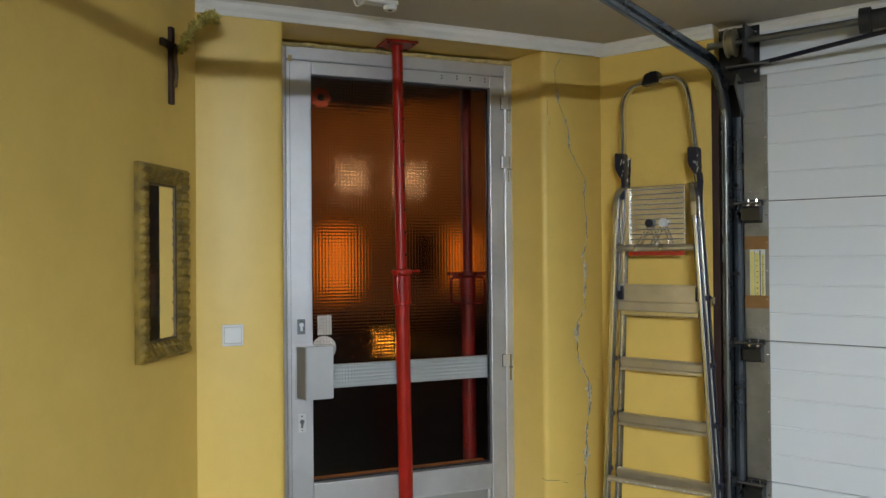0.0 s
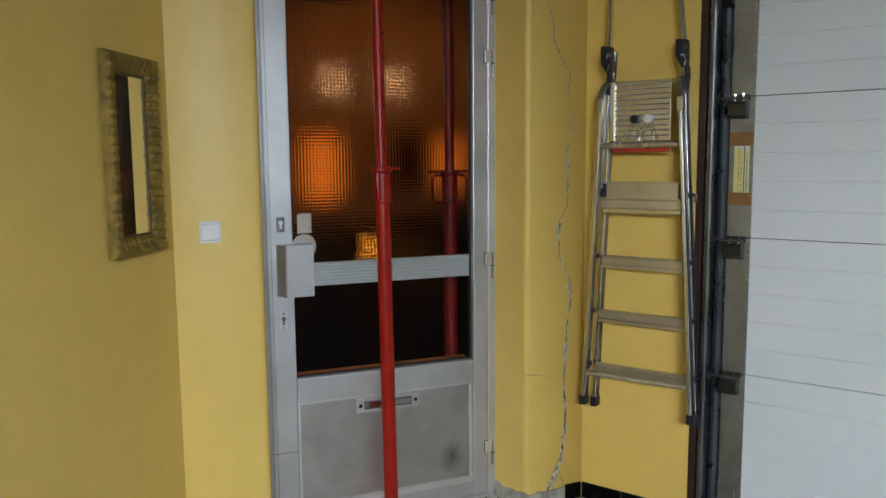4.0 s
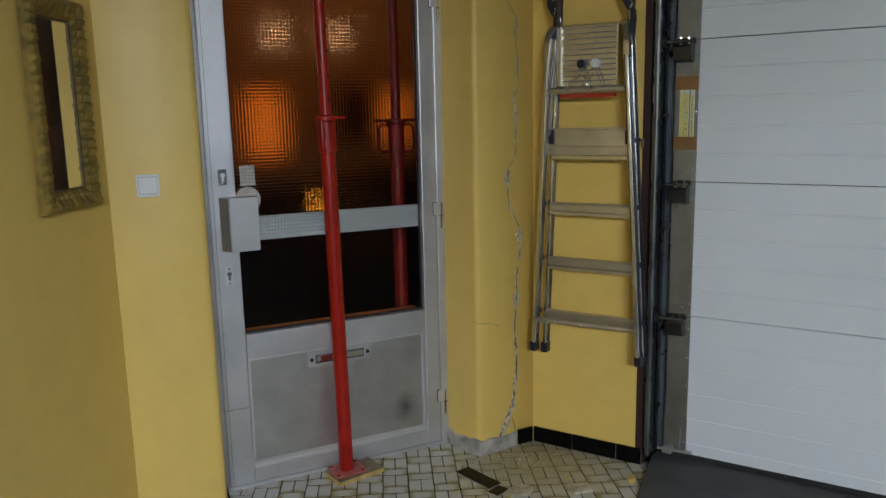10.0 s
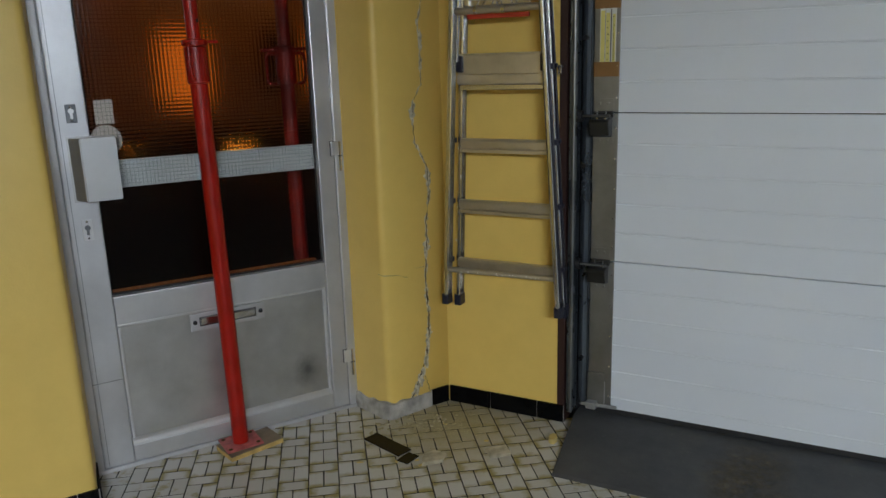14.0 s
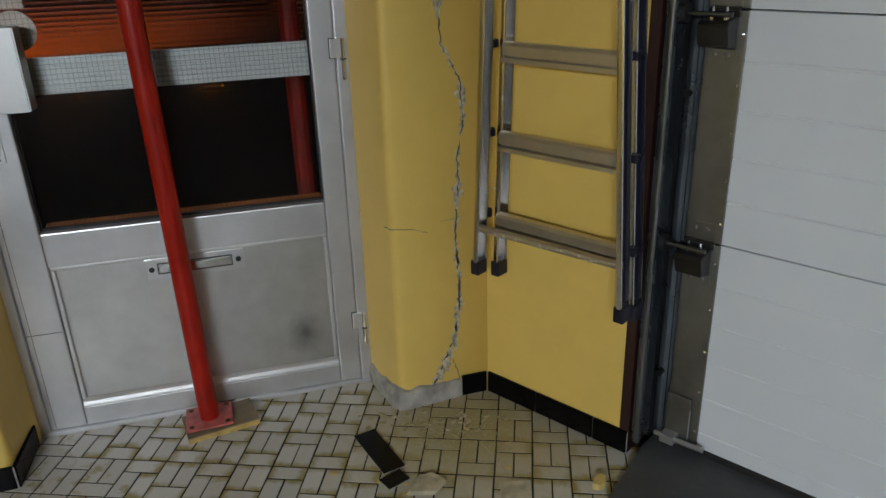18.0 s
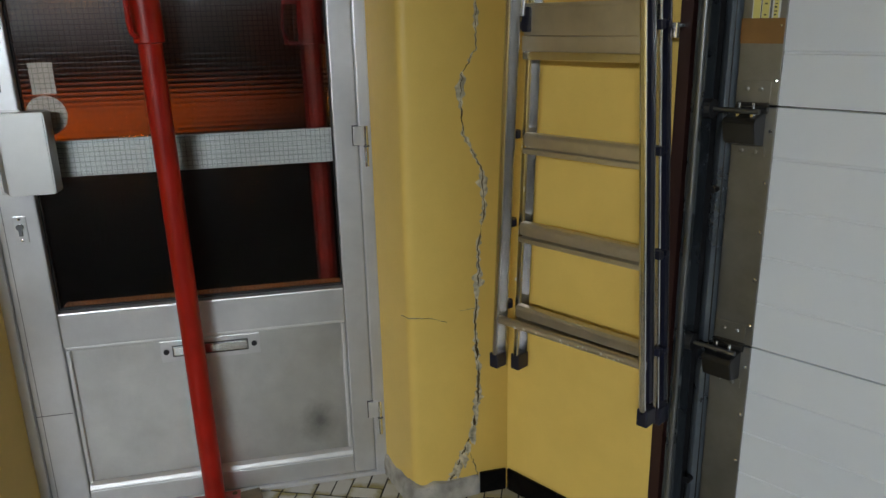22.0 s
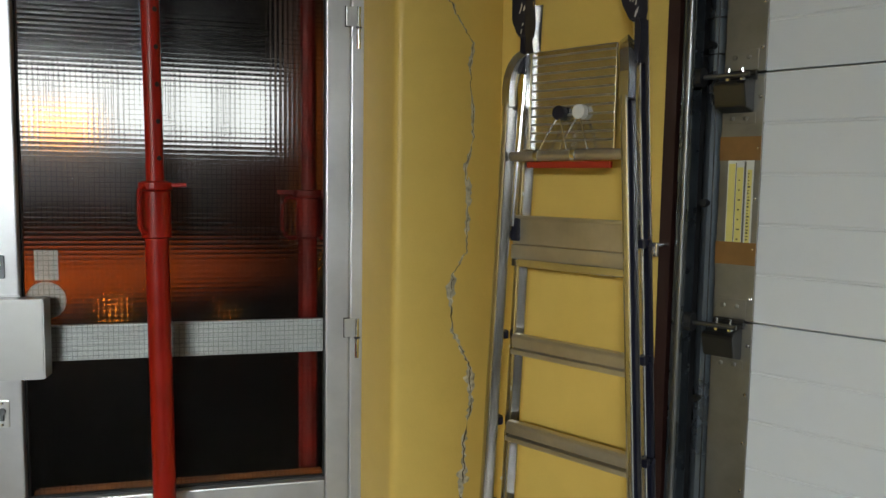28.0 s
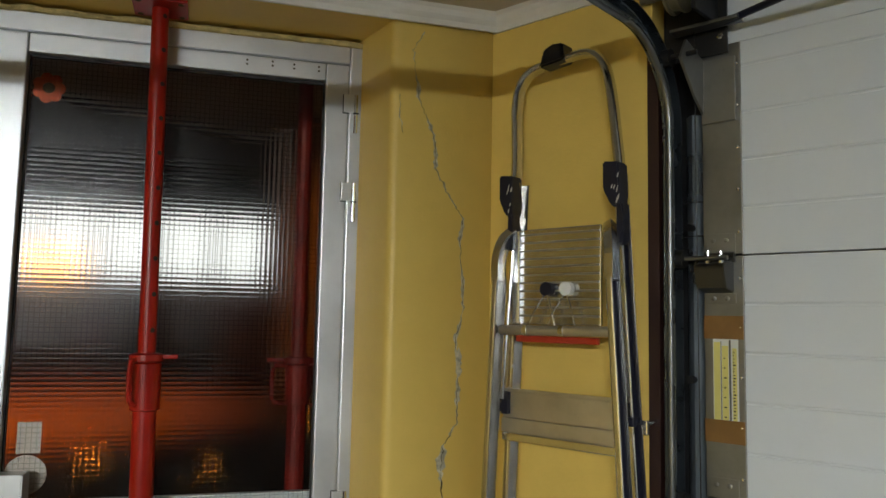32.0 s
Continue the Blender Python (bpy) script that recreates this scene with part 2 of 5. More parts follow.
GILTDARK = paint("dark_gilt", (0.12, 0.075, 0.03), 0.5, 0.4, 0.4, 26, 0.4, 0.2)
TAPE = paint("brown_packing_tape", (0.22, 0.11, 0.035), 0.3, 0.1, 0.1, 20)
PAPER = paint("yellow_sticker", (0.72, 0.64, 0.2), 0.5, 0.06, 0.05, 10)
PAPERW = paint("pale_sticker", (0.66, 0.68, 0.66), 0.45, 0.06, 0.05, 10)
INK = paint("print", (0.05, 0.05, 0.03), 0.6, 0.1, 0, 10)
FOAM = paint("yellow_foam_seal", (0.6, 0.47, 0.2), 0.85, 0.25, 0.6, 30)
MIRROR = Mat("mirror_glass").set(Metallic=1.0, Roughness=0.02)
MIRROR.base((0.86, 0.86, 0.84))
MIRROR = MIRROR.m
FLOWER = paint("orange_flower_sticker", (0.85, 0.13, 0.03), 0.5, 0.1, 0.05, 12)
GROUT = paint("dark_floor_grout", (0.02, 0.017, 0.011), 0.9, 0.3, 0.5, 30, 0.3)
DUST = paint("ochre_plaster_dust", (0.44, 0.39, 0.23), 0.95, 0.3, 0.6, 30, 0.2)
RUBBLE = paint("plaster_rubble", (0.54, 0.49, 0.35), 0.9, 0.25, 0.8, 30, 0.2)
YCHIP = paint("yellow_paint_flake", (0.6, 0.46, 0.15), 0.7, 0.15, 0.3, 20)
LIPS = paint("broken_plaster_edge", (0.64, 0.58, 0.44), 0.9, 0.4, 1.0, 60.0, 0.5)
CRACK = paint("open_gap", (0.09, 0.065, 0.03), 1.0, 0.3, 0.4, 40)
for m in (LIPS, CRACK):
    m.node_tree.nodes["Principled BSDF"].inputs["Specular IOR Level"].default_value = 0.05
PLAINWALL = paint("garage_wall_paint", (0.07, 0.06, 0.05), 0.8, 0.1, 0.2, 2)


def glass(name, color, rough, cell=0.0, bump=0.0):
    """One face of the pane; with a cell, fine rough grooves run between the pressed squares."""
    m = Mat(name)
    m.t.nodes.remove(m.b)
    m.b = m.node("ShaderNodeBsdfGlass", Roughness=rough, IOR=1.26)
    m.b.inputs["Color"].default_value = (*color, 1)
    m.t.links.new(m.b.outputs[0], m.t.nodes["Material Output"].inputs["Surface"])
    if cell:
        turn = m.node("ShaderNodeMapping", Rotation=(radians(-90), 0, 0))
        m.link(m.coords(), "Object", turn, "Vector")
        grid = m.node("ShaderNodeTexBrick", Scale=1.0, Mortar_Size=cell * 0.08, Mortar_Smooth=0.6, Brick_Width=cell, Row_Height=cell)
        grid.offset = 0.0
        m.link(turn, "Vector", grid, "Vector")
        m.link(m.ramp(grid, "Fac", [(0, (rough,) * 3), (1, (0.1,) * 3)]), 0, m.b, "Roughness")
        m.link(m.ramp(grid, "Fac", [(0, color), (1, tuple(v * 0.6 for v in color))]), 0, m.b, "Color")
    if bump:
        m.bump(m.noise(60, 2), "Fac", bump, 0.002)
    return m.m


GLASS_IN, GLASS_OUT = glass("pressed_pane_face", (0.98, 0.97, 0.96), 0.165, 0.0128), glass("outer_pane_face", (0.7, 0.63, 0.57), 0.02, 0.0, 0.03)


# ---- mesh helpers ----
def soften(ob):
    """Rounded edges that run smoothly into the flat faces beside them."""
    me = ob.data
    normals = [Vector() for v in me.vertices]
    for p in me.polygons:
        p.use_smooth = True
        for i in p.vertices if abs(p.normal.z) < 0.5 else ():
            normals[i] += p.normal * p.area
    me.normals_split_custom_set_from_vertices([tuple(v.normalized()) for v in normals])
    return ob


def part(name, bm, material, parent=None, label="", smooth=False):
    """Links a bmesh as one mesh object, under a thing or a part."""
    bmesh.ops.recalc_face_normals(bm, faces=bm.faces)
    me = bpy.data.meshes.new(name)
    bm.to_mesh(me)
    bm.free()
    for mt in material if isinstance(material, (list, tuple)) else (material,):
        me.materials.append(mt)
    if smooth:
        for p in me.polygons:
            p.use_smooth = True
        me.set_sharp_from_angle(angle=radians(38))
    ob = new(name, me)
    ob.parent = parent
    if label:
        ob["label"] = label
    return ob


def thing(name, m, label, category, group="", kind=""):
    ob = new(name)
    ob.empty_display_size = 0.1
    ob.matrix_world = m
    return tagged(ob, label, category, group, kind)


def solo(name, bm, material, label, category, m=None, group="", kind="", smooth=False):
    """A thing that is one mesh."""
    ob = part(name, bm, material, None, "", smooth)
    if m is not None:
        ob.matrix_world = m
    return tagged(ob, label, category, group, kind)


def box(bm, x0, x1, y0, y1, z0, z1, bevel=0.0, seg=2, mi=0):
    vs = [bm.verts.new((x, y, z)) for x in (x0, x1) for y in (y0, y1) for z in (z0, z1)]
    fs = [bm.faces.new([vs[i] for i in f]) for f in ((0, 1, 3, 2), (4, 6, 7, 5), (0, 4, 5, 1), (2, 3, 7, 6), (0, 2, 6, 4), (1, 5, 7, 3))]
    for f in fs:
        f.material_index = mi
    if bevel:
        es = list({e for f in fs for e in f.edges})
        bmesh.ops.bevel(bm, geom=es, offset=bevel, segments=seg, profile=0.6, affect="EDGES", clamp_overlap=True)
    return bm


def B(*a, **k):
    return box(bmesh.new(), *a, **k)


def prism(bm, pts, lo, hi, axis="z", bevel=0.0, seg=2):
    """A polygon in the plane across the axis, drawn out from lo to hi."""
    def at(p, h):
        return {"z": (p[0], p[1], h), "y": (p[0], h, p[1]), "x": (h, p[0], p[1])}[axis]
    a, b = [bm.verts.new(at(p, lo)) for p in pts], [bm.verts.new(at(p, hi)) for p in pts]
    n = len(pts)
    fs = [bm.faces.new(a), bm.faces.new(b)] + [bm.faces.new((a[i], a[(i + 1) % n], b[(i + 1) % n], b[i])) for i in range(n)]
    if bevel:
        bmesh.ops.bevel(bm, geom=list({e for f in fs for e in f.edges}), offset=bevel, segments=seg, affect="EDGES", clamp_overlap=True)
    return bm


def sweep(bm, path, profile, up=(0, 0, 1), caps=True, closed=False):
    """A closed profile of (side, rise) drawn along a path; sides lie across the path and up."""
    path = [Vector(p) for p in path]
    rings, n = [], len(path)
    for i, p in enumerate(path):
        a, b = path[(i - 1) % n] if closed or i else p, path[(i + 1) % n] if closed or i < n - 1 else p
        d1, d2 = (p - a).normalized(), (b - p).normalized()
        t = (d1 + d2).normalized()
        side = t.cross(Vector(up))
        if side.length < 1e-4:
            side = t.cross(Vector((0, 1, 0)))
        side.normalize()
        rise = side.cross(t)
        k = 1.0 / max(0.5, t.dot(d2 if d2.length else d1))
        rings.append([bm.verts.new(p + side * u * k + rise * v) for u, v in profile])
    m = len(profile)
    for i in range(n if closed else n - 1):
        r, s = rings[i], rings[(i + 1) % n]
        for j in range(m):
            bm.faces.new((r[j], r[(j + 1) % m], s[(j + 1) % m], s[j]))
    if caps and not closed:
        bm.faces.new(rings[0])
        bm.faces.new(rings[-1])
    return bm


def circle(r, n=14, sx=1.0, sy=1.0):
    return [(r * sx * math.cos(2 * math.pi * i / n), r * sy * math.sin(2 * math.pi * i / n)) for i in range(n)]


def rod(bm, p, q, r, n=14):
    p, q = Vector(p), Vector(q)
    up = (0, 0, 1) if abs((q - p).normalized().z) < 0.95 else (0, 1, 0)
    return sweep(bm, [p, q], circle(r, n), up)


def tube(bm, path, r, n=10, up=(0, 0, 1)):
    return sweep(bm, path, circle(r, n), up)


def lathe(bm, prof, n=24, m=None):
    """Turns (radius, height) pairs about z."""
    rings = []
    for r, z in prof:
        ring = [Vector((r * math.cos(2 * math.pi * i / n), r * math.sin(2 * math.pi * i / n), z)) for i in range(n)]
        rings.append([bm.verts.new(m @ v if m else v) for v in ring])
    for a, b in zip(rings, rings[1:]):
        for i in range(n):
            bm.faces.new((a[i], a[(i + 1) % n], b[(i + 1) % n], b[i]))
    bm.faces.new(rings[0])
    bm.faces.new(rings[-1])
    return bm


def bez(pts, n=8):
    """A smooth line through the points."""
    out, ps = [], [Vector(p) for p in pts]
    for i in range(len(ps) - 1):
        p0, p1, p2, p3 = ps[max(i - 1, 0)], ps[i], ps[i + 1], ps[min(i + 2, len(ps) - 1)]
        for k in range(n):
            t = k / n
            out.append(0.5 * (2 * p1 + (p2 - p0) * t + (2 * p0 - 5 * p1 + 4 * p2 - p3) * t * t + (3 * p1 - p0 - 3 * p2 + p3) * t ** 3))
    return out + [ps[-1]]


# ---- plan ----
# The slanting wall: s runs along it (0 at the inner corner), d goes out through it, z is up.
CORNER, WALL_S = Vector((-1.385, 2.985, 0)), Vector((0.503, 0.8643, 0))
SLANT = Matrix(((0.503, -0.8643, 0, -1.385), (0.8643, 0.503, 0, 2.985), (0, 0, 1, 0), (0, 0, 0, 1)))
S_LEFT, S_OPEN_L, S_OPEN_R = -1.672, -1.37, -0.287
CEIL_Z, SOFFIT_Z = 2.43, 2.383
P_LEFT = SLANT @ Vector((S_LEFT, 0, 0))
LEFT_DIR = Vector((math.cos(radians(-64)), math.sin(radians(-64)), 0))
LEFT_END = P_LEFT + LEFT_DIR * 7.4
LADDER_Y, DOOR_Y = 2.985, 3.06
X_LADDER_END, X_RIGHT, Y_BACK = -0.9, 5.6, -5.2


def slab_wall(name, a, b, out, z0, z1, mat, label):
    """A wall from a to b on plan, thick towards out."""
    bm = bmesh.new()
    a, b, o = Vector(a[:2]), Vector(b[:2]), Vector(out[:2])
    prism(bm, [tuple(a), tuple(b), tuple(b + o), tuple(a + o)], z0, z1)
    return solo(name, bm, mat, label, "wall", kind="structure")


slab_wall("wall_left", P_LEFT, LEFT_END, (-0.18, -0.09), 0, CEIL_Z, YELLOW, "yellow painted plaster wall with a gilt mirror")
slab_wall("wall_ladder", CORNER, (X_LADDER_END, LADDER_Y), (0, 0.25), 0, CEIL_Z, YELLOW, "yellow painted wall behind the hung ladder")
slab_wall("wall_back", (LEFT_END.x - 0.3, Y_BACK), (X_RIGHT, Y_BACK), (0, -0.2), 0, CEIL_Z, PLAINWALL, "plain garage wall")
slab_wall("wall_right", (X_RIGHT, Y_BACK - 0.2), (X_RIGHT, 3.4), (0.2, 0), 0, CEIL_Z, PLAINWALL, "plain garage wall")
slab_wall("wall_lintel", (X_LADDER_END, DOOR_Y + 0.006), (X_RIGHT, DOOR_Y + 0.006), (0, 0.2), 2.2262, CEIL_Z, PANELW, "white strip of wall above the garage door")
slab_wall("wall_beside_garage", (2.35, DOOR_Y + 0.01), (X_RIGHT, DOOR_Y + 0.01), (0, 0.2), 0, 2.225, PLAINWALL, "plain wall beside the garage door")

bm = bmesh.new()
# left pier, right pier, lintel
def rounded(p, a, b, r, n=9):
    """Plan points that round off the corner p between its neighbours a and b."""
    p, a, b = Vector(p), Vector(a), Vector(b)
    u, v = (a - p).normalized() * r, (b - p).normalized() * r
    return [tuple(p + u * (1 - k / n) ** 2 + v * (k / n) ** 2) for k in range(n + 1)]


L0, L1, L2 = (S_LEFT - 0.2, 0.0), (S_OPEN_L, 0.0), (S_OPEN_L + 0.028, 0.21)
prism(bm, [L0] + rounded(L1, L0, L2, 0.024) + [L2, (S_OPEN_L + 0.028, 0.3), (S_LEFT - 0.2, 0.3)], 0, CEIL_Z)
soften(solo("wall_slanting_left", bm, YELLOW, "yellow painted pier beside the door with a light switch", "wall", SLANT, kind="structure"))
bm = bmesh.new()
prism(bm, [(0.0, 0.0), (0.15, 0.3), (-0.345, 0.3), (-0.345, 0.21)] + rounded((S_OPEN_R, 0.0), (-0.345, 0.21), (0.0, 0.0), 0.022), 0, CEIL_Z)
PIER = soften(solo("wall_slanting_right", bm, YELLOW, "yellow painted pier with a long crack and bare plaster at its foot", "wall", SLANT, kind="structure"))
solo("wall_lintel_slanting", B(S_OPEN_L - 0.01, S_OPEN_R + 0.01, 0.0, 0.3, SOFFIT_Z, CEIL_Z), YELLOW, "yellow lintel above the door", "wall", SLANT, kind="structure")

solo("wall_lintel_outer", B(S_LEFT - 0.2, 0.1, 0.301, 0.56, 2.361, CEIL_Z + 0.1), PLAINWALL, "outer lintel above the front door", "wall", SLANT, kind="structure")
bm = bmesh.new()
box(bm, -3.2, X_RIGHT + 0.2, Y_BACK - 0.2, 3.4, CEIL_Z, CEIL_Z + 0.12)
solo("ceiling", bm, CEIL, "pale painted garage ceiling with a fine crack", "ceiling", kind="structure")
bm = bmesh.new()
box(bm, -2.35, X_RIGHT, Y_BACK, 3.2, -0.06, -0.0016)
FLOOR = solo("floor", bm, GROUT, "pale tiled floor with dark joints, ochre stains and plaster dust", "floor", kind="structure")

# added dark slabs over the unseen floor keep the glass reflections dim
DARK_COVER = paint("dark_unseen_floor", (0.055, 0.053, 0.05), 0.85, 0.25, 0.4, 3, 0.4)
solo("floor_concrete", B(0.62, X_RIGHT, Y_BACK, 2.584, -0.0055, 0.0012), DARK_COVER, "added dark slab over unseen floor, dimming reflections in the door glass", "floor", kind="structure")
solo("floor_concrete_back", B(-2.35, 0.619, Y_BACK, 1.2, -0.0055, 0.0012), DARK_COVER, "added dark slab over unseen floor, dimming reflections in the door glass", "floor", kind="structure")

# cornice: a small stepped moulding under the ceiling
COVE = [(0, 0), (0, -0.05), (0.008, -0.05), (0.011, -0.036), (0.02, -0.024), (0.023, -0.009), (0.032, 0)]


def cornice(a, b, name):
    bm = bmesh.new()
    sweep(bm, [a, b], [(u, v) for u, v in COVE])
    solo(name, bm, CORNICE, "white moulded cornice strip under the ceiling", "cornice", kind="structure")


z = CEIL_Z - 0.001
cornice(P_LEFT + Vector((0, 0, z)), CORNER + Vector((0.012, -0.005, z)), "trim_slanting")
cornice(CORNER + Vector((0.004, 0, z)), Vector((X_LADDER_END, LADDER_Y, z)), "trim_ladder_wall")
cornice(Vector((X_LADDER_END, DOOR_Y + 0.018, z)), Vector((X_RIGHT, DOOR_Y + 0.018, z)), "trim_garage")

# ---- ceiling lamp behind the camera ----
LAMP = thing("fluorescent_lamp", pose(2.0, -2.2, 0, 0, 0, 45), "white two-tube fluorescent lamp under the ceiling", "lamp")
part("lamp_body", B(-0.78, 0.78, -0.105, 0.105, 2.385, 2.429, bevel=0.004), WHITEPL, LAMP)
for y0, y1 in ((-0.112, -0.106), (0.106, 0.112)):
    part("reflector_side", B(-0.78, 0.78, y0, y1, 2.363, 2.428, bevel=0.002), WHITEPL, LAMP)
TUBES = emit("lit_tube", (0.84, 0.94, 1.0), TUBE_GLOW)
for y in (-0.045, 0.045):
    bm = bmesh.new()
    rod(bm, (-0.74, y, 2.36), (0.74, y, 2.36), 0.018, 12)
    part("tube", bm, TUBES, LAMP)
    for x in (-0.755, 0.755):
        part("tube_holder", B(x - 0.014, x + 0.014, y - 0.02, y + 0.02, 2.335, 2.386, bevel=0.003), WHITEPL, LAMP)

# ---- front door ----
DOOR_D = 0.19
DOORM = SLANT @ pose(-0.43, 0.2, 0, 0, 0, -2.2) @ pose(0.43, -0.2, 0)
DOOR = thing("door_1", DOORM, "aluminium front door with a patterned glass pane", "door", kind="structure")
FL, FR, FT = -1.362, -0.335, 2.358
bm = bmesh.new()
for x0, x1, z0, z1 in ((FL, FL + 0.045, 0, FT), (FR - 0.035, FR, 0, FT), (FL + 0.046, FR - 0.036, FT - 0.05, FT)):
    box(bm, x0, x1, DOOR_D - 0.005, DOOR_D + 0.07, z0, z1, 0.004)
part("door_frame", bm, ALU, DOOR)
GL, GR, GB, GT = -1.214, -0.438, 0.633, 2.254
LL, LR, LT = FL + 0.048, FR - 0.038, FT - 0.053
bm = bmesh.new()
box(bm, LL, GL, DOOR_D + 0.002, DOOR_D + 0.055, 0.012, LT, 0.004)
part("leaf_stile", bm, ALU, DOOR)
part("leaf_stile", B(GR, LR, DOOR_D + 0.002, DOOR_D + 0.055, 0.012, LT, bevel=0.004), ALU, DOOR)
part("leaf_rail", B(GL + 0.001, GR - 0.001, DOOR_D + 0.002, DOOR_D + 0.055, GT, LT, bevel=0.004), ALU, DOOR)
part("leaf_rail", B(GL + 0.001, GR - 0.001, DOOR_D + 0.002, DOOR_D + 0.055, 0.532, GB, bevel=0.004), ALU, DOOR)
part("leaf_rail", B(GL + 0.001, GR - 0.001, DOOR_D + 0.002, DOOR_D + 0.055, 0.012, 0.075, bevel=0.004), ALU, DOOR)
part("lower_panel", B(GL, GR, DOOR_D + 0.022, DOOR_D + 0.04, 0.07, 0.54), ALU_SHEET, DOOR)
bm = bmesh.new()
for s0, s1, z0, z1 in ((FL + 0.0455, LL - 0.0004, 0.012, LT), (LR + 0.0004, FR - 0.0355, 0.012, LT), (LL, LR, LT + 0.0004, FT - 0.0505)):
    box(bm, s0, s1, DOOR_D + 0.004, DOOR_D + 0.05, z0, z1)
part("weather_seal", bm, GALV_LIGHT, DOOR, "grey seal round the leaf")
# the pane: small round lenses in a square grid pressed into its inner face
LENS, PER, DEEP = 0.0128, 7, 0.00031
gx = np.arange(GL - 0.008, GR + 0.008, LENS / PER)
gz = np.arange(GB - 0.008, GT + 0.008, LENS / PER)
X, Z = np.meshgrid(gx, gz)
U, V = 2 * np.abs(X / LENS - np.floor(X / LENS) - 0.5), 2 * np.abs(Z / LENS - np.floor(Z / LENS) - 0.5)
Y = DOOR_D + 0.0375 + DEEP * (U * U + V * V) ** 1.5
nx, nz = len(gx), len(gz)
inner = np.stack([X, Y, Z], -1).reshape(-1, 3)
rim = np.array([(gx[0], DOOR_D + 0.0432, gz[0]), (gx[-1], DOOR_D + 0.0432, gz[0]), (gx[-1], DOOR_D + 0.0432, gz[-1]), (gx[0], DOOR_D + 0.0432, gz[-1])])
i, j = np.meshgrid(np.arange(nx - 1), np.arange(nz - 1))
k = (j * nx + i).ravel()
quads = np.stack([k, k + 1, k + 1 + nx, k + nx], -1).tolist()
n = nx * nz
me = bpy.data.meshes.new("glass_pane")
me.from_pydata(np.concatenate([inner, rim]).tolist(), [], quads + [[n, n + 3, n + 2, n + 1]])
me.materials.append(GLASS_IN)
me.materials.append(GLASS_OUT)
for poly in me.polygons:
    poly.use_smooth = True
me.polygons[len(quads)].material_index = 1
me.polygons[len(quads)].use_smooth = False
pane = new("glass_pane", me)
pane.parent = DOOR
pane["label"] = "pressed patterned glass pane"
pane.visible_shadow = False
bm = bmesh.new()
box(bm, GL - 0.002, GR + 0.002, DOOR_D + 0.046, DOOR_D + 0.066, 0.998, 1.092, 0.002)
part("push_bar", bm, ALU_RIB, DOOR)

# ---- garage door ----
PZ, STRIP = 0.543, 0.1086
JOINTS = [0.647, 0.647 + PZ, 0.647 + 2 * PZ]
DX0, DX1 = -0.721, 2.3
GDOOR = thing("garage_door", pose(0, DOOR_Y, 0), "white ribbed sectional garage door, closed", "garage door")


def ribbed(z0, z1, first):
    """The outline of one door section: strips parted by small grooves."""
    pts, zz = [(0.0, z0)], first
    while zz < z1 - 0.02:
        if zz > z0 + 0.02:
            pts += [(0.0, zz - 0.004), (0.0035, zz - 0.0015), (0.0035, zz + 0.0015), (0.0, zz + 0.004)]
        zz += STRIP
    return pts + [(0.0, z1), (0.04, z1), (0.04, z0)]


bounds = [0.055] + JOINTS + [2.225]
for i in range(4):
    bm = bmesh.new()
    z0, z1 = bounds[i] + (0.002 if i else 0), bounds[i + 1] - 0.002
    first = JOINTS[0] - 5 * STRIP if i == 0 else bounds[i] + STRIP
    prism(bm, ribbed(z0, z1, first), DX0 - 0.05, DX1, "x")
    section = part("door_section", bm, PANELW, GDOOR)
    part("end_plate", B(-0.812, DX0, -0.004, 0.03, z0, z1, bevel=0.002), FLANGE, section, "dull steel end plate")
    for k in range(5):
        bm = bmesh.new()
        zz = z0 + 0.05 + k * (z1 - z0 - 0.1) / 4
        lathe(bm, [(0.0045, 0), (0.004, 0.002), (0.0015, 0.003)], 10, pose(DX0 - 0.008, -0.004, zz, 90))
        part("rivet", bm, CHROME, section)
# dark sheet behind the joints, in place of the shade between sections
part("joint_backing", B(DX0 - 0.05, DX1, 0.02, 0.036, 0.06, 2.2), DARKSTEEL, GDOOR, "dark sheet standing in for shade in the joints")
part("bottom_seal", B(-0.80, DX1, 0.002, 0.035, 0.03, 0.056, bevel=0.004), BLACKRUB, GDOOR, "black rubber seal")


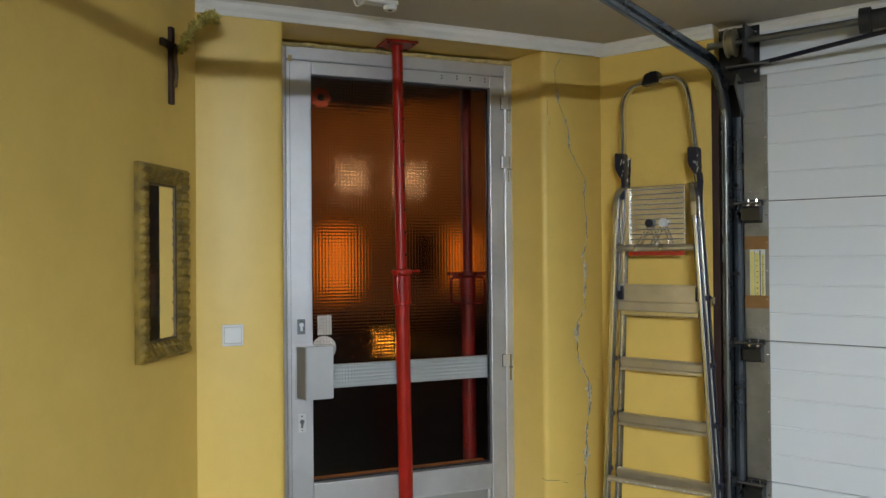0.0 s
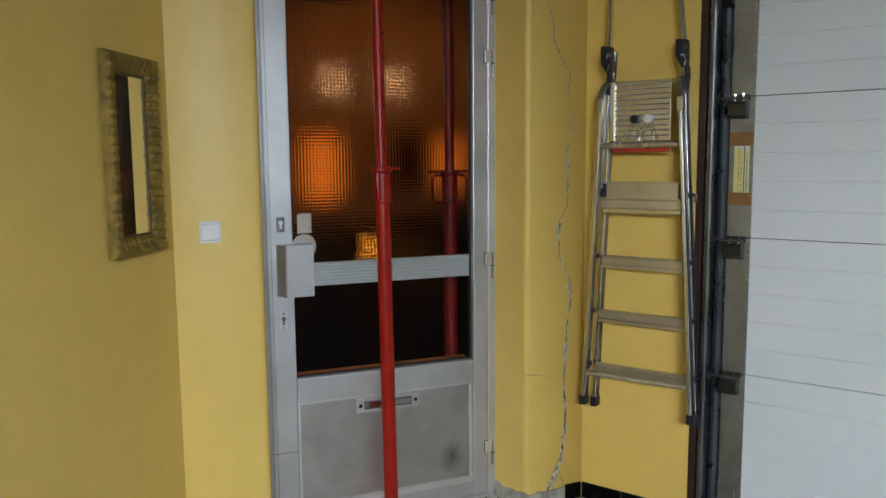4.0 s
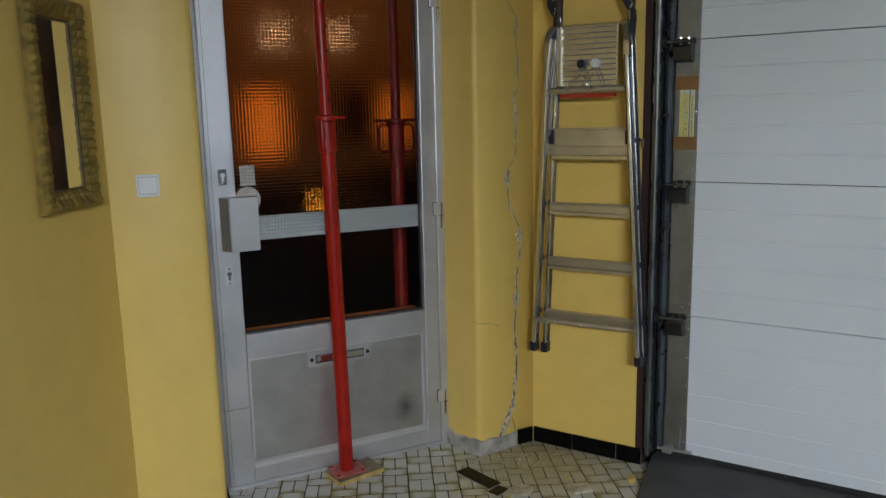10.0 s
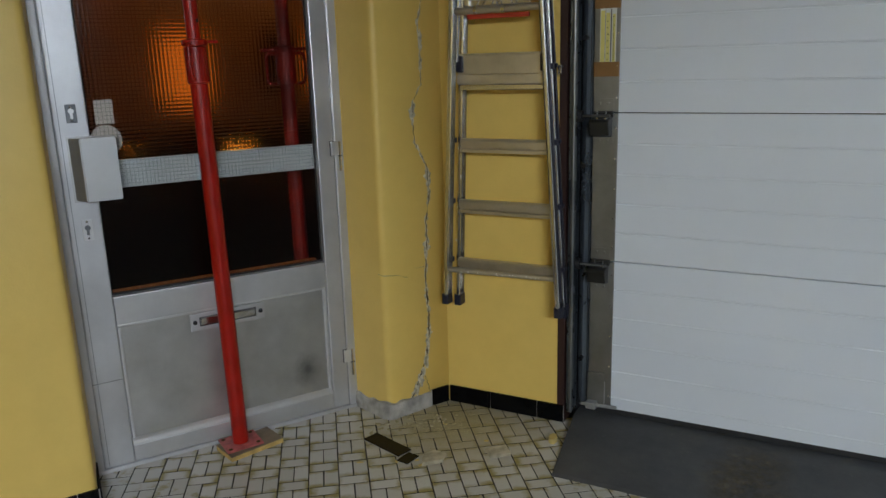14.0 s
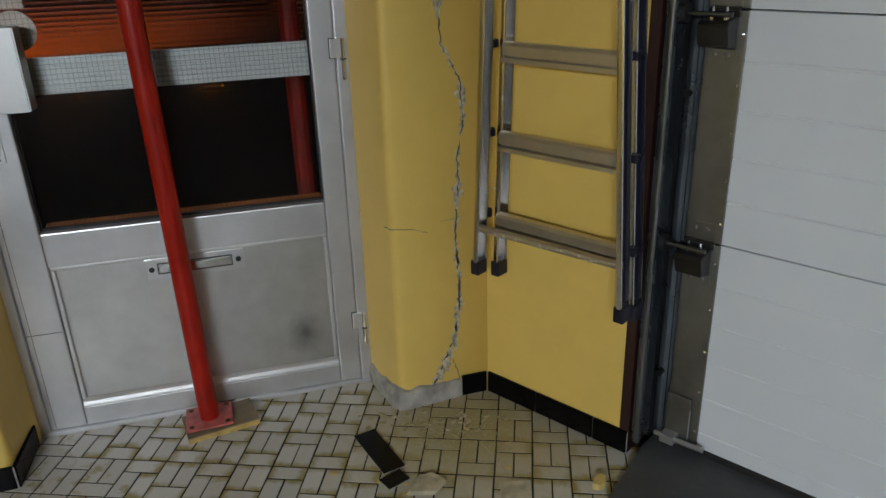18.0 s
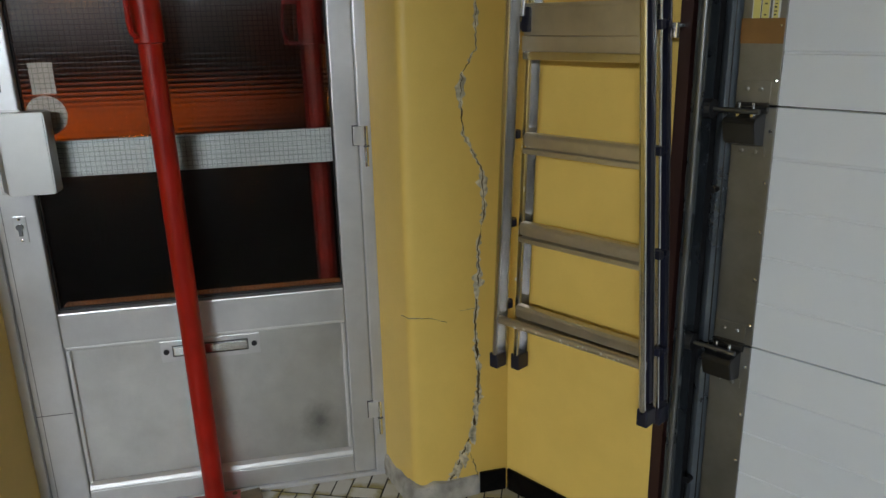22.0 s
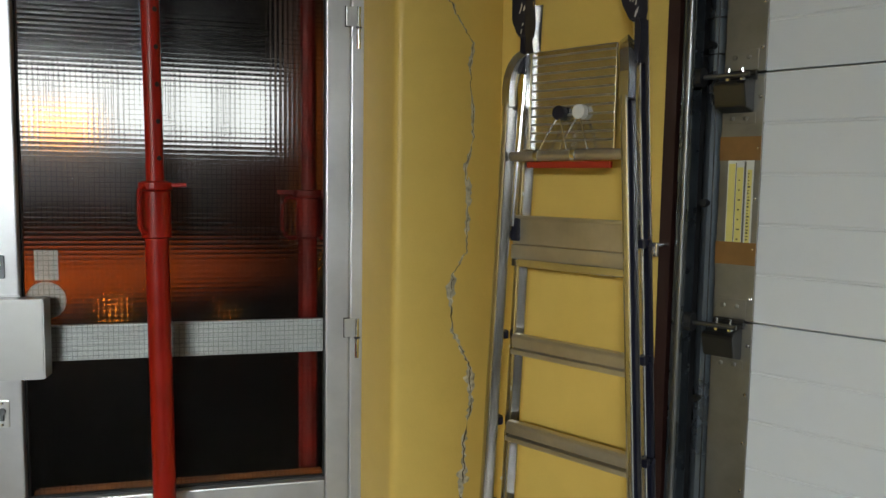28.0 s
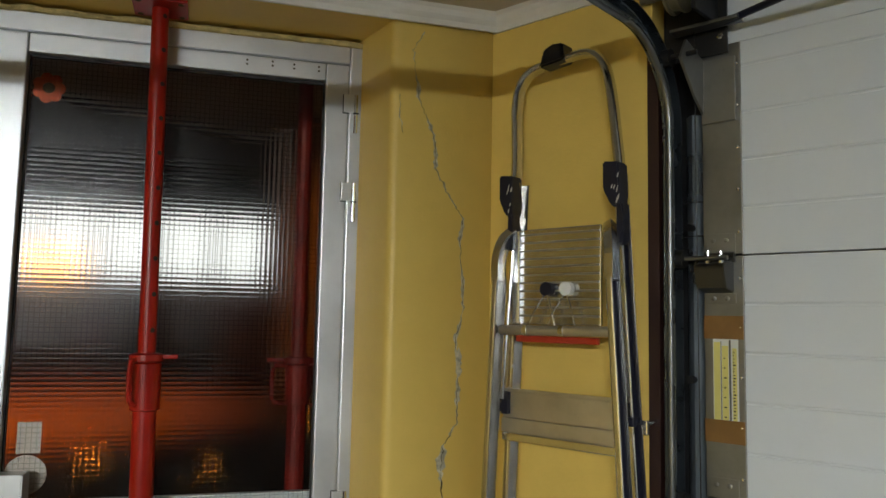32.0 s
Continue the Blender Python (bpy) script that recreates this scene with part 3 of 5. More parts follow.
def roller_hinge(z):
    """A hinge with its folded bracket, bolts and roller axle."""
    h = part("roller_hinge", B(-0.806, -0.737, -0.0105, -0.0045, z - 0.016, z + 0.006, bevel=0.002), HINGE, GDOOR, "dark steel roller hinge")
    bm = bmesh.new()
    prism(bm, [(-0.0046, z - 0.012), (-0.058, z - 0.022), (-0.064, z - 0.03), (-0.05, z - 0.075), (-0.0046, z - 0.085)], -0.81, -0.742, "x", 0.002)
    part("bracket", bm, HINGE, h)
    part("leaf_plate", B(-0.804, -0.737, -0.0068, -0.0042, z + 0.007, z + 0.05, bevel=0.001), FLANGE, h)
    part("lower_leaf", B(-0.804, -0.737, -0.0068, -0.0042, z - 0.108, z - 0.086, bevel=0.001), FLANGE, h)
    bm = bmesh.new()
    rod(bm, (-0.805, -0.012, z - 0.002), (-0.738, -0.012, z - 0.002), 0.0052)
    part("hinge_barrel", bm, HINGE, h)
    bm = bmesh.new()
    rod(bm, (-0.866, -0.045, z - 0.008), (-0.74, -0.045, z - 0.008), 0.0055)
    part("axle", bm, GALV, h)
    bm = bmesh.new()
    rod(bm, (-0.86, -0.045, z - 0.008), (-0.838, -0.045, z - 0.008), 0.021, 18)
    part("roller", bm, BLACKRUB, h)
    for x in (-0.787, -0.757):
        bm = bmesh.new()
        rod(bm, (x, -0.038, z - 0.025), (x, -0.038, z + 0.008), 0.0032, 8)
        rod(bm, (x, -0.038, z - 0.022), (x, -0.038, z - 0.014), 0.0062, 6)
        part("clamp_bolt", bm, CHROME, h)
        for zz in (z + 0.034, z - 0.097):
            bm = bmesh.new()
            lathe(bm, [(0.0055, 0), (0.0055, 0.003), (0.003, 0.0045)], 8, pose(x, -0.0068, zz, 90))
            part("bolt", bm, FLANGE, h)
    return h


for z in JOINTS:
    roller_hinge(z)
# top roller carrier, bottom bracket and catch
bm = bmesh.new()
prism(bm, [(-0.06, 2.1), (-0.005, 2.06), (-0.005, 2.19), (-0.1, 2.22), (-0.13, 2.17)], -0.81, -0.804, "x")
box(bm, -0.81, -0.73, -0.012, -0.005, 2.04, 2.19, 0.002)
part("top_bracket", bm, FLANGE, GDOOR, "galvanised top roller bracket")
bm = bmesh.new()
rod(bm, (-0.865, -0.1, 2.185), (-0.78, -0.1, 2.185), 0.006)
rod(bm, (-0.86, -0.1, 2.185), (-0.84, -0.1, 2.185), 0.021, 18)
part("top_roller", bm, DARKSTEEL, GDOOR)
bm = bmesh.new()
box(bm, -0.812, -0.745, -0.014, -0.005, 0.06, 0.2, 0.002)
part("bottom_bracket", bm, FLANGE, GDOOR)
bm = bmesh.new()
rod(bm, (-0.83, -0.03, 0.07), (-0.69, -0.035, 0.078), 0.007)
box(bm, -0.81, -0.77, -0.045, -0.005, 0.058, 0.084, 0.003)
rod(bm, (-0.742, -0.02, 0.08), (-0.742, -0.02, 0.17), 0.002, 8)
part("bottom_catch", bm, GALV_LIGHT, GDOOR)

# track
TRACKS = thing("garage_door_track", pose(0, 0, 0), "bluish steel garage door track bending in under the ceiling", "track")


def c_path(x, inward=0.0, y_top=-1.4):
    """Up beside the door, round a bend and back under the ceiling; inward shifts it to the inside of the bend."""
    r = 0.22 - inward
    pts = [(x, 2.792 + r, 0.045), (x, 2.792 + r, 2.03)]
    for a in range(1, 14):
        t = radians(a * 90 / 14)
        pts.append((x, 2.792 + r * math.cos(t), 2.03 + r * math.sin(t)))
    return pts + [(x, 2.792, 2.031 + r), (x, y_top, 2.034 + r)]


# a C of sheet metal, 50 mm deep, open towards the door
C_OUT = [(0.012, -0.02), (0.011, -0.024), (-0.013, -0.025), (-0.017, -0.02), (-0.017, 0.02), (-0.013, 0.025), (0.011, 0.024), (0.012, 0.02)]
C_IN = [(0.01, 0.02), (0.009, 0.0215), (-0.012, 0.0225), (-0.0145, 0.019), (-0.0145, -0.019), (-0.012, -0.0225), (0.009, -0.0215), (0.01, -0.02)]
bm = bmesh.new()
sweep(bm, c_path(-0.863), C_OUT + C_IN, up=(0.001, -1, 0.001))
part("rail", bm, TRACK, TRACKS, smooth=True)
bm = bmesh.new()
sweep(bm, c_path(-0.862, 0.026), circle(0.0065, 10, 1.2, 0.7), up=(0.001, -1, 0.001))
part("rail_lip", bm, brushed("bright_track_lip", (0.26, 0.27, 0.28), 0.35, (1, 1, 0.05), 0.35, 0.25, 0.9), TRACKS, "rolled front lip of bare steel", smooth=True)
bm = bmesh.new()
prism(bm, [(-0.862, 3.088), (-0.858, 3.074), (-0.848, 3.063), (-0.839, 3.059), (-0.836, 3.0565), (-0.833, 3.059), (-0.825, 3.066), (-0.8165, 3.078), (-0.8145, 3.088)], 0.05, 2.07, "z", 0.0012)
part("angle_iron", bm, brushed("blue_grey_upright_steel", (0.32, 0.37, 0.42), 0.3, (1, 1, 0.05), 0.35, 0.25, 0.8), TRACKS, "rounded bluish steel upright")
for z in (0.25, 0.62, 1.0, 1.45, 1.8):
    bm = bmesh.new()
    rod(bm, (-0.84, 3.06, z), (-0.84, 3.04, z), 0.009, 10)
    part("track_bolt", bm, DARKSTEEL, TRACKS)
for z in (1.78, 1.86):
    part("rail_seam", B(-0.861, -0.816, 3.0555, 3.0745, z, z + 0.0022), DARKSTEEL, TRACKS)
RIGHT_TRACK = copy_thing(TRACKS, pose(3.3, 0, 0) @ Matrix.Diagonal((1, 1, 1, 1)))
RIGHT_TRACK.name = "garage_door_track"

# the painted jamb between ladder wall and track
bm = bmesh.new()
box(bm, X_LADDER_END - 0.012, -0.884, LADDER_Y - 0.004, 3.3, 0.0, 2.225)
solo("jamb", bm, BROWN, "dark brown painted jamb beside the garage track", "jamb", kind="structure")
# dark block fills the gap behind the track, in place of its shade
bm = bmesh.new()
box(bm, -0.884, -0.80, DOOR_Y + 0.032, 3.2, 0.0, 2.225)
solo("jamb_inner", bm, DARKSTEEL, "dark block standing in for the shaded gap behind the garage track", "jamb", kind="structure")

# spring shaft above the door
SHAFT = thing("torsion_spring_shaft", pose(0, 0, 0), "steel torsion shaft with cable drum and dark spring housing", "spring shaft")
bm = bmesh.new()
rod(bm, (-0.92, 2.97, 2.345), (2.35, 2.97, 2.345), 0.0127, 18)
part("shaft", bm, GALV, SHAFT)
bm = bmesh.new()
lathe(bm, [(0.03, -0.018), (0.055, -0.017), (0.055, -0.011), (0.046, -0.01), (0.046, 0.01), (0.055, 0.011), (0.055, 0.017), (0.03, 0.018)], 28, pose(-0.83, 2.97, 2.345, 0, 90, 0))
part("cable_drum", bm, paint("drum_zinc", (0.45, 0.4, 0.25), 0.45, 0.2, 0.1, 20, 0.3, 0.7), SHAFT, smooth=True)
bm = bmesh.new()
box(bm, -0.90, -0.745, 3.045, 3.052, 2.2, 2.42, 0.002)
box(bm, -0.775, -0.765, 2.92, 3.046, 2.27, 2.4, 0.002)
part("end_bearing_plate", bm, DARKSTEEL, SHAFT)
for x, z in ((-0.875, 2.39), (-0.76, 2.39), (-0.76, 2.24)):
    bm = bmesh.new()
    lathe(bm, [(0.008, 0), (0.008, 0.005), (0.004, 0.008)], 6, pose(x, 3.045, z, 90))
    part("plate_bolt", bm, CHROME, SHAFT)
bm = bmesh.new()
rod(bm, (-0.36, 2.97, 2.345), (0.9, 2.97, 2.345), 0.034, 22)
rod(bm, (-0.39, 2.97, 2.345), (-0.355, 2.97, 2.345), 0.045, 22)
part("spring_housing", bm, BLACKRUB, SHAFT, smooth=True)
bm = bmesh.new()
rod(bm, (-0.8135, 3.02, 2.3), (-0.8135, 3.04, 0.1), 0.0015, 8)
part("lift_cable", bm, DARKSTEEL, SHAFT)

BAR = thing("door_strut", pose(0, 0, 0), "thin dark rod reaching from the door top under the ceiling", "rod")
bm = bmesh.new()
rod(bm, (-0.74, 3.02, 2.262), (0.9, 2.45, 2.29), 0.0085, 10)
part("rod", bm, NAVY, BAR)
bm = bmesh.new()
box(bm, -0.86, -0.70, 2.99, 3.03, 2.255, 2.263, 0.002)
part("rod_bracket", bm, GALV, BAR)

# instruction label and tapes on the end plate
LABEL = thing("spring_warning_label", pose(0, DOOR_Y - 0.0045, 0), "yellow and white label with small print, taped to the door edge", "label")
part("sheet", B(-0.792, -0.735, -0.0008, 0, 1.362, 1.545), PAPERW, LABEL)
part("stripe", B(-0.79, -0.7755, -0.0016, -0.0008, 1.365, 1.538), PAPER, LABEL, "yellow strip")
part("stripe", B(-0.7715, -0.7575, -0.0016, -0.0008, 1.365, 1.53), PAPER, LABEL, "yellow strip")
part("stripe", B(-0.748, -0.7385, -0.0016, -0.0008, 1.365, 1.525), PAPER, LABEL, "yellow strip")
part("ruler_line", B(-0.774, -0.773, -0.0020, -0.0008, 1.365, 1.54), INK, LABEL)
part("ruler_line", B(-0.7555, -0.7515, -0.0020, -0.0008, 1.365, 1.543), GALV, LABEL)
random.seed(33)
for k in range(21):
    z = 1.371 + k * 0.0072
    w = random.uniform(0.002, 0.006)
    part("print_bar", B(-0.7465, -0.7465 + w, -0.0022, -0.0016, z, z + random.uniform(0.0015, 0.004)), INK, LABEL)
    if k % 3 == 0:
        part("print_bar", B(-0.767, -0.767 + w, -0.0022, -0.0016, z, z + 0.003), INK, LABEL)
for z0, z1 in ((1.545, 1.597), (1.316, 1.366)):
    bm = bmesh.new()
    box(bm, -0.812, -0.722, -0.0012, 0.0004, z0, z1)
    solo("packing_tape", bm, TAPE, "strip of shiny brown packing tape", "tape", pose(0, DOOR_Y - 0.0055, 0), "tape strips")

# ramp in front of the door
bm = bmesh.new()
prism(bm, [(2.585, 0.0), (2.6, 0.006), (3.0, 0.03), (3.3, 0.03), (3.3, 0.0)], -0.8, X_RIGHT, "x")
for v in bm.verts:
    if v.co.x < 0 and v.co.y > 2.9:
        v.co.x -= 0.05
solo("ramp", bm, CONCRETE, "dark grey concrete sill sloping up to the garage door, stained", "ramp", kind="structure")

# ---- ladder ----
LAD = thing("step_ladder", pose(0, 0, 0), "folded aluminium step ladder with navy plastic fittings, hung on the wall", "ladder")


def lerp(a, b, t):
    return a + (b - a) * t


YB, YF = 2.94, 2.875     # the frame with the steps, and the supporting frame before it
ZB, ZT = 0.46, 1.78


def x_left(z):
    return lerp(-1.327, -1.263, (z - ZB) / (ZT - ZB))


def x_right(z):
    return lerp(-0.872, -0.952, (z - ZB) / (ZT - ZB))


def rail(bm, x0, z0, x1, z1, y, w=0.018, d=0.05):
    """A channel rail from low to high: a web with two lips."""
    prof = [(-w / 2, -d / 2 + 0.007), (-w / 2 + 0.0022, -d / 2 + 0.0022), (-w / 2 + 0.007, -d / 2), (w / 2 - 0.004, -d / 2), (w / 2 - 0.001, -d / 2 + 0.001), (w / 2, -d / 2 + 0.004), (-w / 2 + 0.004, -d / 2 + 0.004), (-w / 2 + 0.004, d / 2 - 0.003), (w / 2, d / 2 - 0.003), (w / 2, d / 2), (-w / 2, d / 2)]
    a, b = [[bm.verts.new((x + u, y + v, z)) for u, v in prof] for x, z in ((x0, z0), (x1, z1))]
    n = len(prof)
    for i in range(n):
        bm.faces.new((a[i], a[(i + 1) % n], b[(i + 1) % n], b[i]))
    bm.faces.new(a)
    bm.faces.new(b)
    return bm


for side in (x_left, x_right):
    inset = 0.022 if side is x_left else -0.002
    r = part("step_rail", rail(bmesh.new(), side(0.49) + inset, 0.49, side(1.93) + inset * 0.4, 1.93, YB, 0.018, 0.044), LADDER_ALU, LAD)
    x = side(0.475) + inset
    bm = bmesh.new()
    box(bm, x - 0.014, x + 0.014, YB - 0.022, YB + 0.022, 0.447, 0.492, 0.004)
    part("foot_cap", bm, NAVY, r)
    # support rail, bent in at its top
    out = -1 if side is x_left else 1
    r = part("support_rail", rail(bmesh.new(), side(0.5), 0.5, side(1.68), 1.68, YF, 0.019, 0.04), LADDER_ALU, LAD)
    x = side(0.48)
    bm = bmesh.new()
    box(bm, x - 0.014, x + 0.014, YF - 0.02, YF + 0.02, 0.468, 0.51, 0.004)
    part("foot_cap", bm, NAVY, r)
    bm = bmesh.new()
    xs = side(1.68)
    sweep(bm, bez([(xs, YF, 1.675), (xs, YF, 1.73), (xs - out * 0.008, YF + 0.012, 1.775), (xs - out * 0.02, YF + 0.035, 1.8)], 5), [(-0.011, -0.017), (0.011, -0.017), (0.011, 0.017), (-0.011, 0.017)], up=(0, 1, 0))
    part("rail_bend", bm, LADDER_ALU, LAD)
    # hinge grip
    xg = side(1.86)
    bm = bmesh.new()
    prism(bm, [(xg - 0.021, 1.948), (xg + 0.02, 1.944), (xg + 0.021, 1.868), (xg + 0.02, 1.84), (xg + 0.003, 1.84), (xg - 0.002, 1.852), (xg - 0.02, 1.882)], YB - 0.055, YB - 0.008, "y", 0.004)
    lg = xg + (0.012 if side is x_left else 0.02)
    prism(bm, [(lg - 0.009, 1.85), (lg + 0.007, 1.85), (lg + 0.01, 1.81), (lg + 0.007, 1.752), (lg - 0.008, 1.756), (lg - 0.006, 1.8)], YB - 0.05, YB - 0.016, "y", 0.004)
    part("hinge_grip", bm, NAVY, LAD, "navy plastic hinge grip")
    bm = bmesh.new()
    rod(bm, (xg - out * 0.01, YB - 0.03, 1.76), (side(1.38) - out * 0.012, YB - 0.04, 1.38), 0.006, 10)
    part("brace_rod", bm, CHROME, LAD)
    for z in (1.36, 1.1, 0.87, 0.64):
        bm = bmesh.new()
        box(bm, side(z) + out * 0.005 - 0.012, side(z) + out * 0.005 + 0.012, YB - 0.036, YB - 0.02, z - 0.012, z + 0.008, 0.003)
        part("step_clip", bm, NAVY, LAD)
        bm = bmesh.new()
        rod(bm, (side(z) + out * 0.008, YB - 0.012, z), (side(z) + out * 0.022, YB - 0.012, z), 0.008, 10)
        part("rail_plug", bm, NAVY, LAD)

# dark strips inside the open channels, standing in for shade in the hollows
for y, w, d, z0, z1 in ((YF, 0.019, 0.04, 0.52, 1.67), (YB, 0.018, 0.044, 0.5, 1.9)):
    bm = bmesh.new()
    ends = [[bm.verts.new((x_right(z) + u, y + v, z)) for u, v in ((-w / 2 + 0.0045, d * 0.1), (w / 2 - 0.003, d * 0.1), (w / 2 - 0.003, d / 2 - 0.0035), (-w / 2 + 0.0045, d / 2 - 0.0035))] for z in (z0, z1)]
    for k in range(4):
        bm.faces.new((ends[0][k], ends[0][(k + 1) % 4], ends[1][(k + 1) % 4], ends[1][k]))
    bm.faces.new(ends[0])
    bm.faces.new(ends[1])
    part("channel_lining", bm, NAVY, LAD, "dark strip standing in for shade in the rail channel")

# hoop
hx0, hx1 = -1.262, -0.982
path = bez([(-1.27, YB, 1.85), (hx0, YB, 2.0), (hx0 + 0.002, YB - 0.005, 2.13), (hx0 + 0.02, YB - 0.01, 2.19), (hx0 + 0.065, YB - 0.012, 2.222), (-1.12, YB - 0.012, 2.23),
            (hx1 - 0.06, YB - 0.012, 2.232), (hx1 - 0.018, YB - 0.01, 2.2), (hx1, YB - 0.005, 2.13), (hx1 + 0.014, YB, 2.0), (hx1 + 0.03, YB, 1.85)], 6)
bm = bmesh.new()
sweep(bm, path, circle(0.0155, 14, 0.68, 1.35), up=(0, 1, 0))
part("hoop", bm, LADDER_ALU, LAD, smooth=True)
bm = bmesh.new()
prism(bm, [(-1.17, 2.215), (-1.095, 2.222), (-1.1, 2.268), (-1.125, 2.262), (-1.155, 2.262)], YB - 0.04, YB + 0.012, "y", 0.005)
part("hoop_clip", bm, NAVY, LAD, "navy plastic clip")

# steps: a deep tread on edge and a front lip
for z in (1.1, 0.87, 0.64):
    xa, xb = x_left(z) + 0.026, x_right(z) - 0.01
    bm = bmesh.new()
    prism(bm, [(YB - 0.03, z + 0.004), (YB - 0.008, z + 0.004), (YB - 0.008, z - 0.002), (YB - 0.012, z - 0.002), (YB - 0.012, z - 0.046), (YB - 0.038, z - 0.046), (YB - 0.038, z - 0.034), (YB - 0.016, z - 0.034), (YB - 0.016, z - 0.029), (YB - 0.032, z - 0.028), (YB - 0.034, z - 0.004)], xa, xb, "x", 0.0012)
    part("step", bm, STEP_ALU, LAD)
z = 1.405
xa, xb = x_left(z) + 0.004, x_right(z) - 0.004
part("tray_back", B(xa, xb, YB - 0.03, YB - 0.024, z - 0.07, z, bevel=0.002), STEP_ALU, LAD)
part("tray_rim", B(xa, xb, YB - 0.038, YB - 0.0305, z - 0.006, z + 0.003, bevel=0.002), STEP_ALU, LAD)
part("tray_floor", B(xa, xb, YB - 0.036, YB - 0.026, z - 0.106, z - 0.0705, bevel=0.002), STEP_ALU, LAD)
part("tray_lip", B(xa + 0.01, xb - 0.01, YB - 0.046, YB - 0.0365, z - 0.125, z - 0.105, bevel=0.003), CHROME, LAD)
for x in (xa + 0.012, xb - 0.012):
    part("tray_clip", B(x - 0.012, x + 0.012, YB - 0.04, YB - 0.022, z - 0.062, z - 0.004, bevel=0.004), NAVY, LAD)
# lower tube of the supporting frame
bm = bmesh.new()
rod(bm, (x_left(0.608), YF, 0.606), (x_right(0.615), YF, 0.612), 0.011, 12)
part("spreader_tube", bm, STEP_ALU, LAD)

# dried drops of wall paint
random.seed(17)
for k in range(46):
    side, yy = random.choice((x_left, x_right)), random.choice((YF - 0.0175, YB - 0.0205))
    z = random.uniform(0.55, 1.65)
    r, tall = random.uniform(0.0012, 0.0034), random.uniform(1.0, 4.0)
    dx = random.uniform(-0.007, 0.007) + ((0.018 if side is x_left else -0.002) if yy > YF else 0)
    bm = bmesh.new()
    ring = [(side(z) + dx + r * random.uniform(0.6, 1.2) * math.cos(a * 0.7), z + r * tall * random.uniform(0.6, 1.2) * math.sin(a * 0.7)) for a in range(9)]
    prism(bm, ring, yy - 0.0008, yy + 0.001, "y")
    part("paint_drop", bm, SPLASH_Y if random.random() < 0.15 else SPLASH, LAD, "dried drop of paint")
for k in range(14):
    x = random.uniform(x_left(0.61) + 0.03, x_right(0.61) - 0.03)
    bm = bmesh.new()
    lathe(bm, [(random.uniform(0.002, 0.005), 0), (0.0016, 0.0012)], 7, pose(x, YF - 0.0105, 0.607 + 0.012 * (x + 1.1) + random.uniform(-0.003, 0.004), 90))
    part("paint_drop", bm, SPLASH, LAD, "dried drop of paint")
for side in (x_left, x_right):
    for k in range(7):
        xg, z = side(1.86) + random.uniform(-0.005, 0.022), random.uniform(1.83, 1.93)
        bm = bmesh.new()
        prism(bm, [(xg - 0.001, z), (xg + 0.0015, z + 0.001), (xg + 0.004, z + random.uniform(0.008, 0.018)), (xg + 0.001, z + 0.009)], YB - 0.0556, YB - 0.054, "y")
        part("paint_drop", bm, SPLASH, LAD, "dried drop of paint")

# platform folded up, with ribs, red strip and knobs
px0, px1, pz0, pz1 = -1.238, -0.996, 1.568, 1.806
PLAT = part("platform", B(px0, px1, YB - 0.028, YB - 0.018, pz0, pz1, bevel=0.003), LADDER_ALU, LAD, "ribbed aluminium platform")
for k in range(11):
    zz = pz0 + 0.022 + k * 0.0202
    bm = bmesh.new()
    rod(bm, (px0 + 0.012, YB - 0.028, zz), (px1 - 0.004, YB - 0.028, zz), 0.0026, 8)
    part("rib", bm, STEP_ALU, PLAT)
part("folded_edge", B(px0 - 0.006, px0 + 0.016, YB - 0.04, YB - 0.016, pz0, pz1 - 0.002, bevel=0.004), CHROME, PLAT)
bm = bmesh.new()
rod(bm, (x_left(1.56) + 0.004, YB - 0.05, 1.553), (x_right(1.56) - 0.004, YB - 0.05, 1.556), 0.0125, 14)
part("pivot_tube", bm, STEP_ALU, LAD, smooth=True)
for x in (-1.19, -1.085):
    bm = bmesh.new()
    rod(bm, (x - 0.006, YB - 0.05, 1.5545), (x + 0.006, YB - 0.05, 1.5545), 0.0155, 14)
    part("pivot_clamp", bm, CHROME, LAD)
part("red_strip", B(px0 + 0.01, px1, YB - 0.045, YB - 0.03, 1.525, 1.541, bevel=0.003), RED_STRIP, LAD, "red plastic strip")
for x, mat in ((-1.138, NAVY), (-1.082, WHITEPL)):
    bm = bmesh.new()
    rod(bm, (x, YB - 0.03, 1.655), (x, YB - 0.047, 1.655), 0.017, 14)
    part("knob", bm, mat, LAD)
    bm = bmesh.new()
    tube(bm, bez([(x - 0.006, YB - 0.045, 1.64), (x - 0.03, YB - 0.05, 1.6), (x - 0.05, YB - 0.05, 1.565)], 5), 0.0025, 8)
    tube(bm, bez([(x + 0.004, YB - 0.045, 1.64), (x + 0.02, YB - 0.05, 1.6), (x + 0.03, YB - 0.05, 1.565)], 5), 0.0025, 8)
    part("wire_hook", bm, CHROME, LAD)
bm = bmesh.new()
rod(bm, (-0.897, LADDER_Y + 0.002, 1.355), (-0.897, LADDER_Y - 0.05, 1.355), 0.006, 10)
box(bm, -0.903, -0.891, LADDER_Y - 0.055, LADDER_Y - 0.043, 1.33, 1.362, 0.002)
solo("wall_hook", bm, CHROME, "small metal hook on the jamb beside the ladder", "hook")
bm = bmesh.new()
rod(bm, (-1.13, LADDER_Y + 0.002, 2.24), (-1.13, LADDER_Y - 0.04, 2.242), 0.004, 10)
solo("ladder_peg", bm, DARKSTEEL, "steel peg in the wall carrying the ladder", "peg")

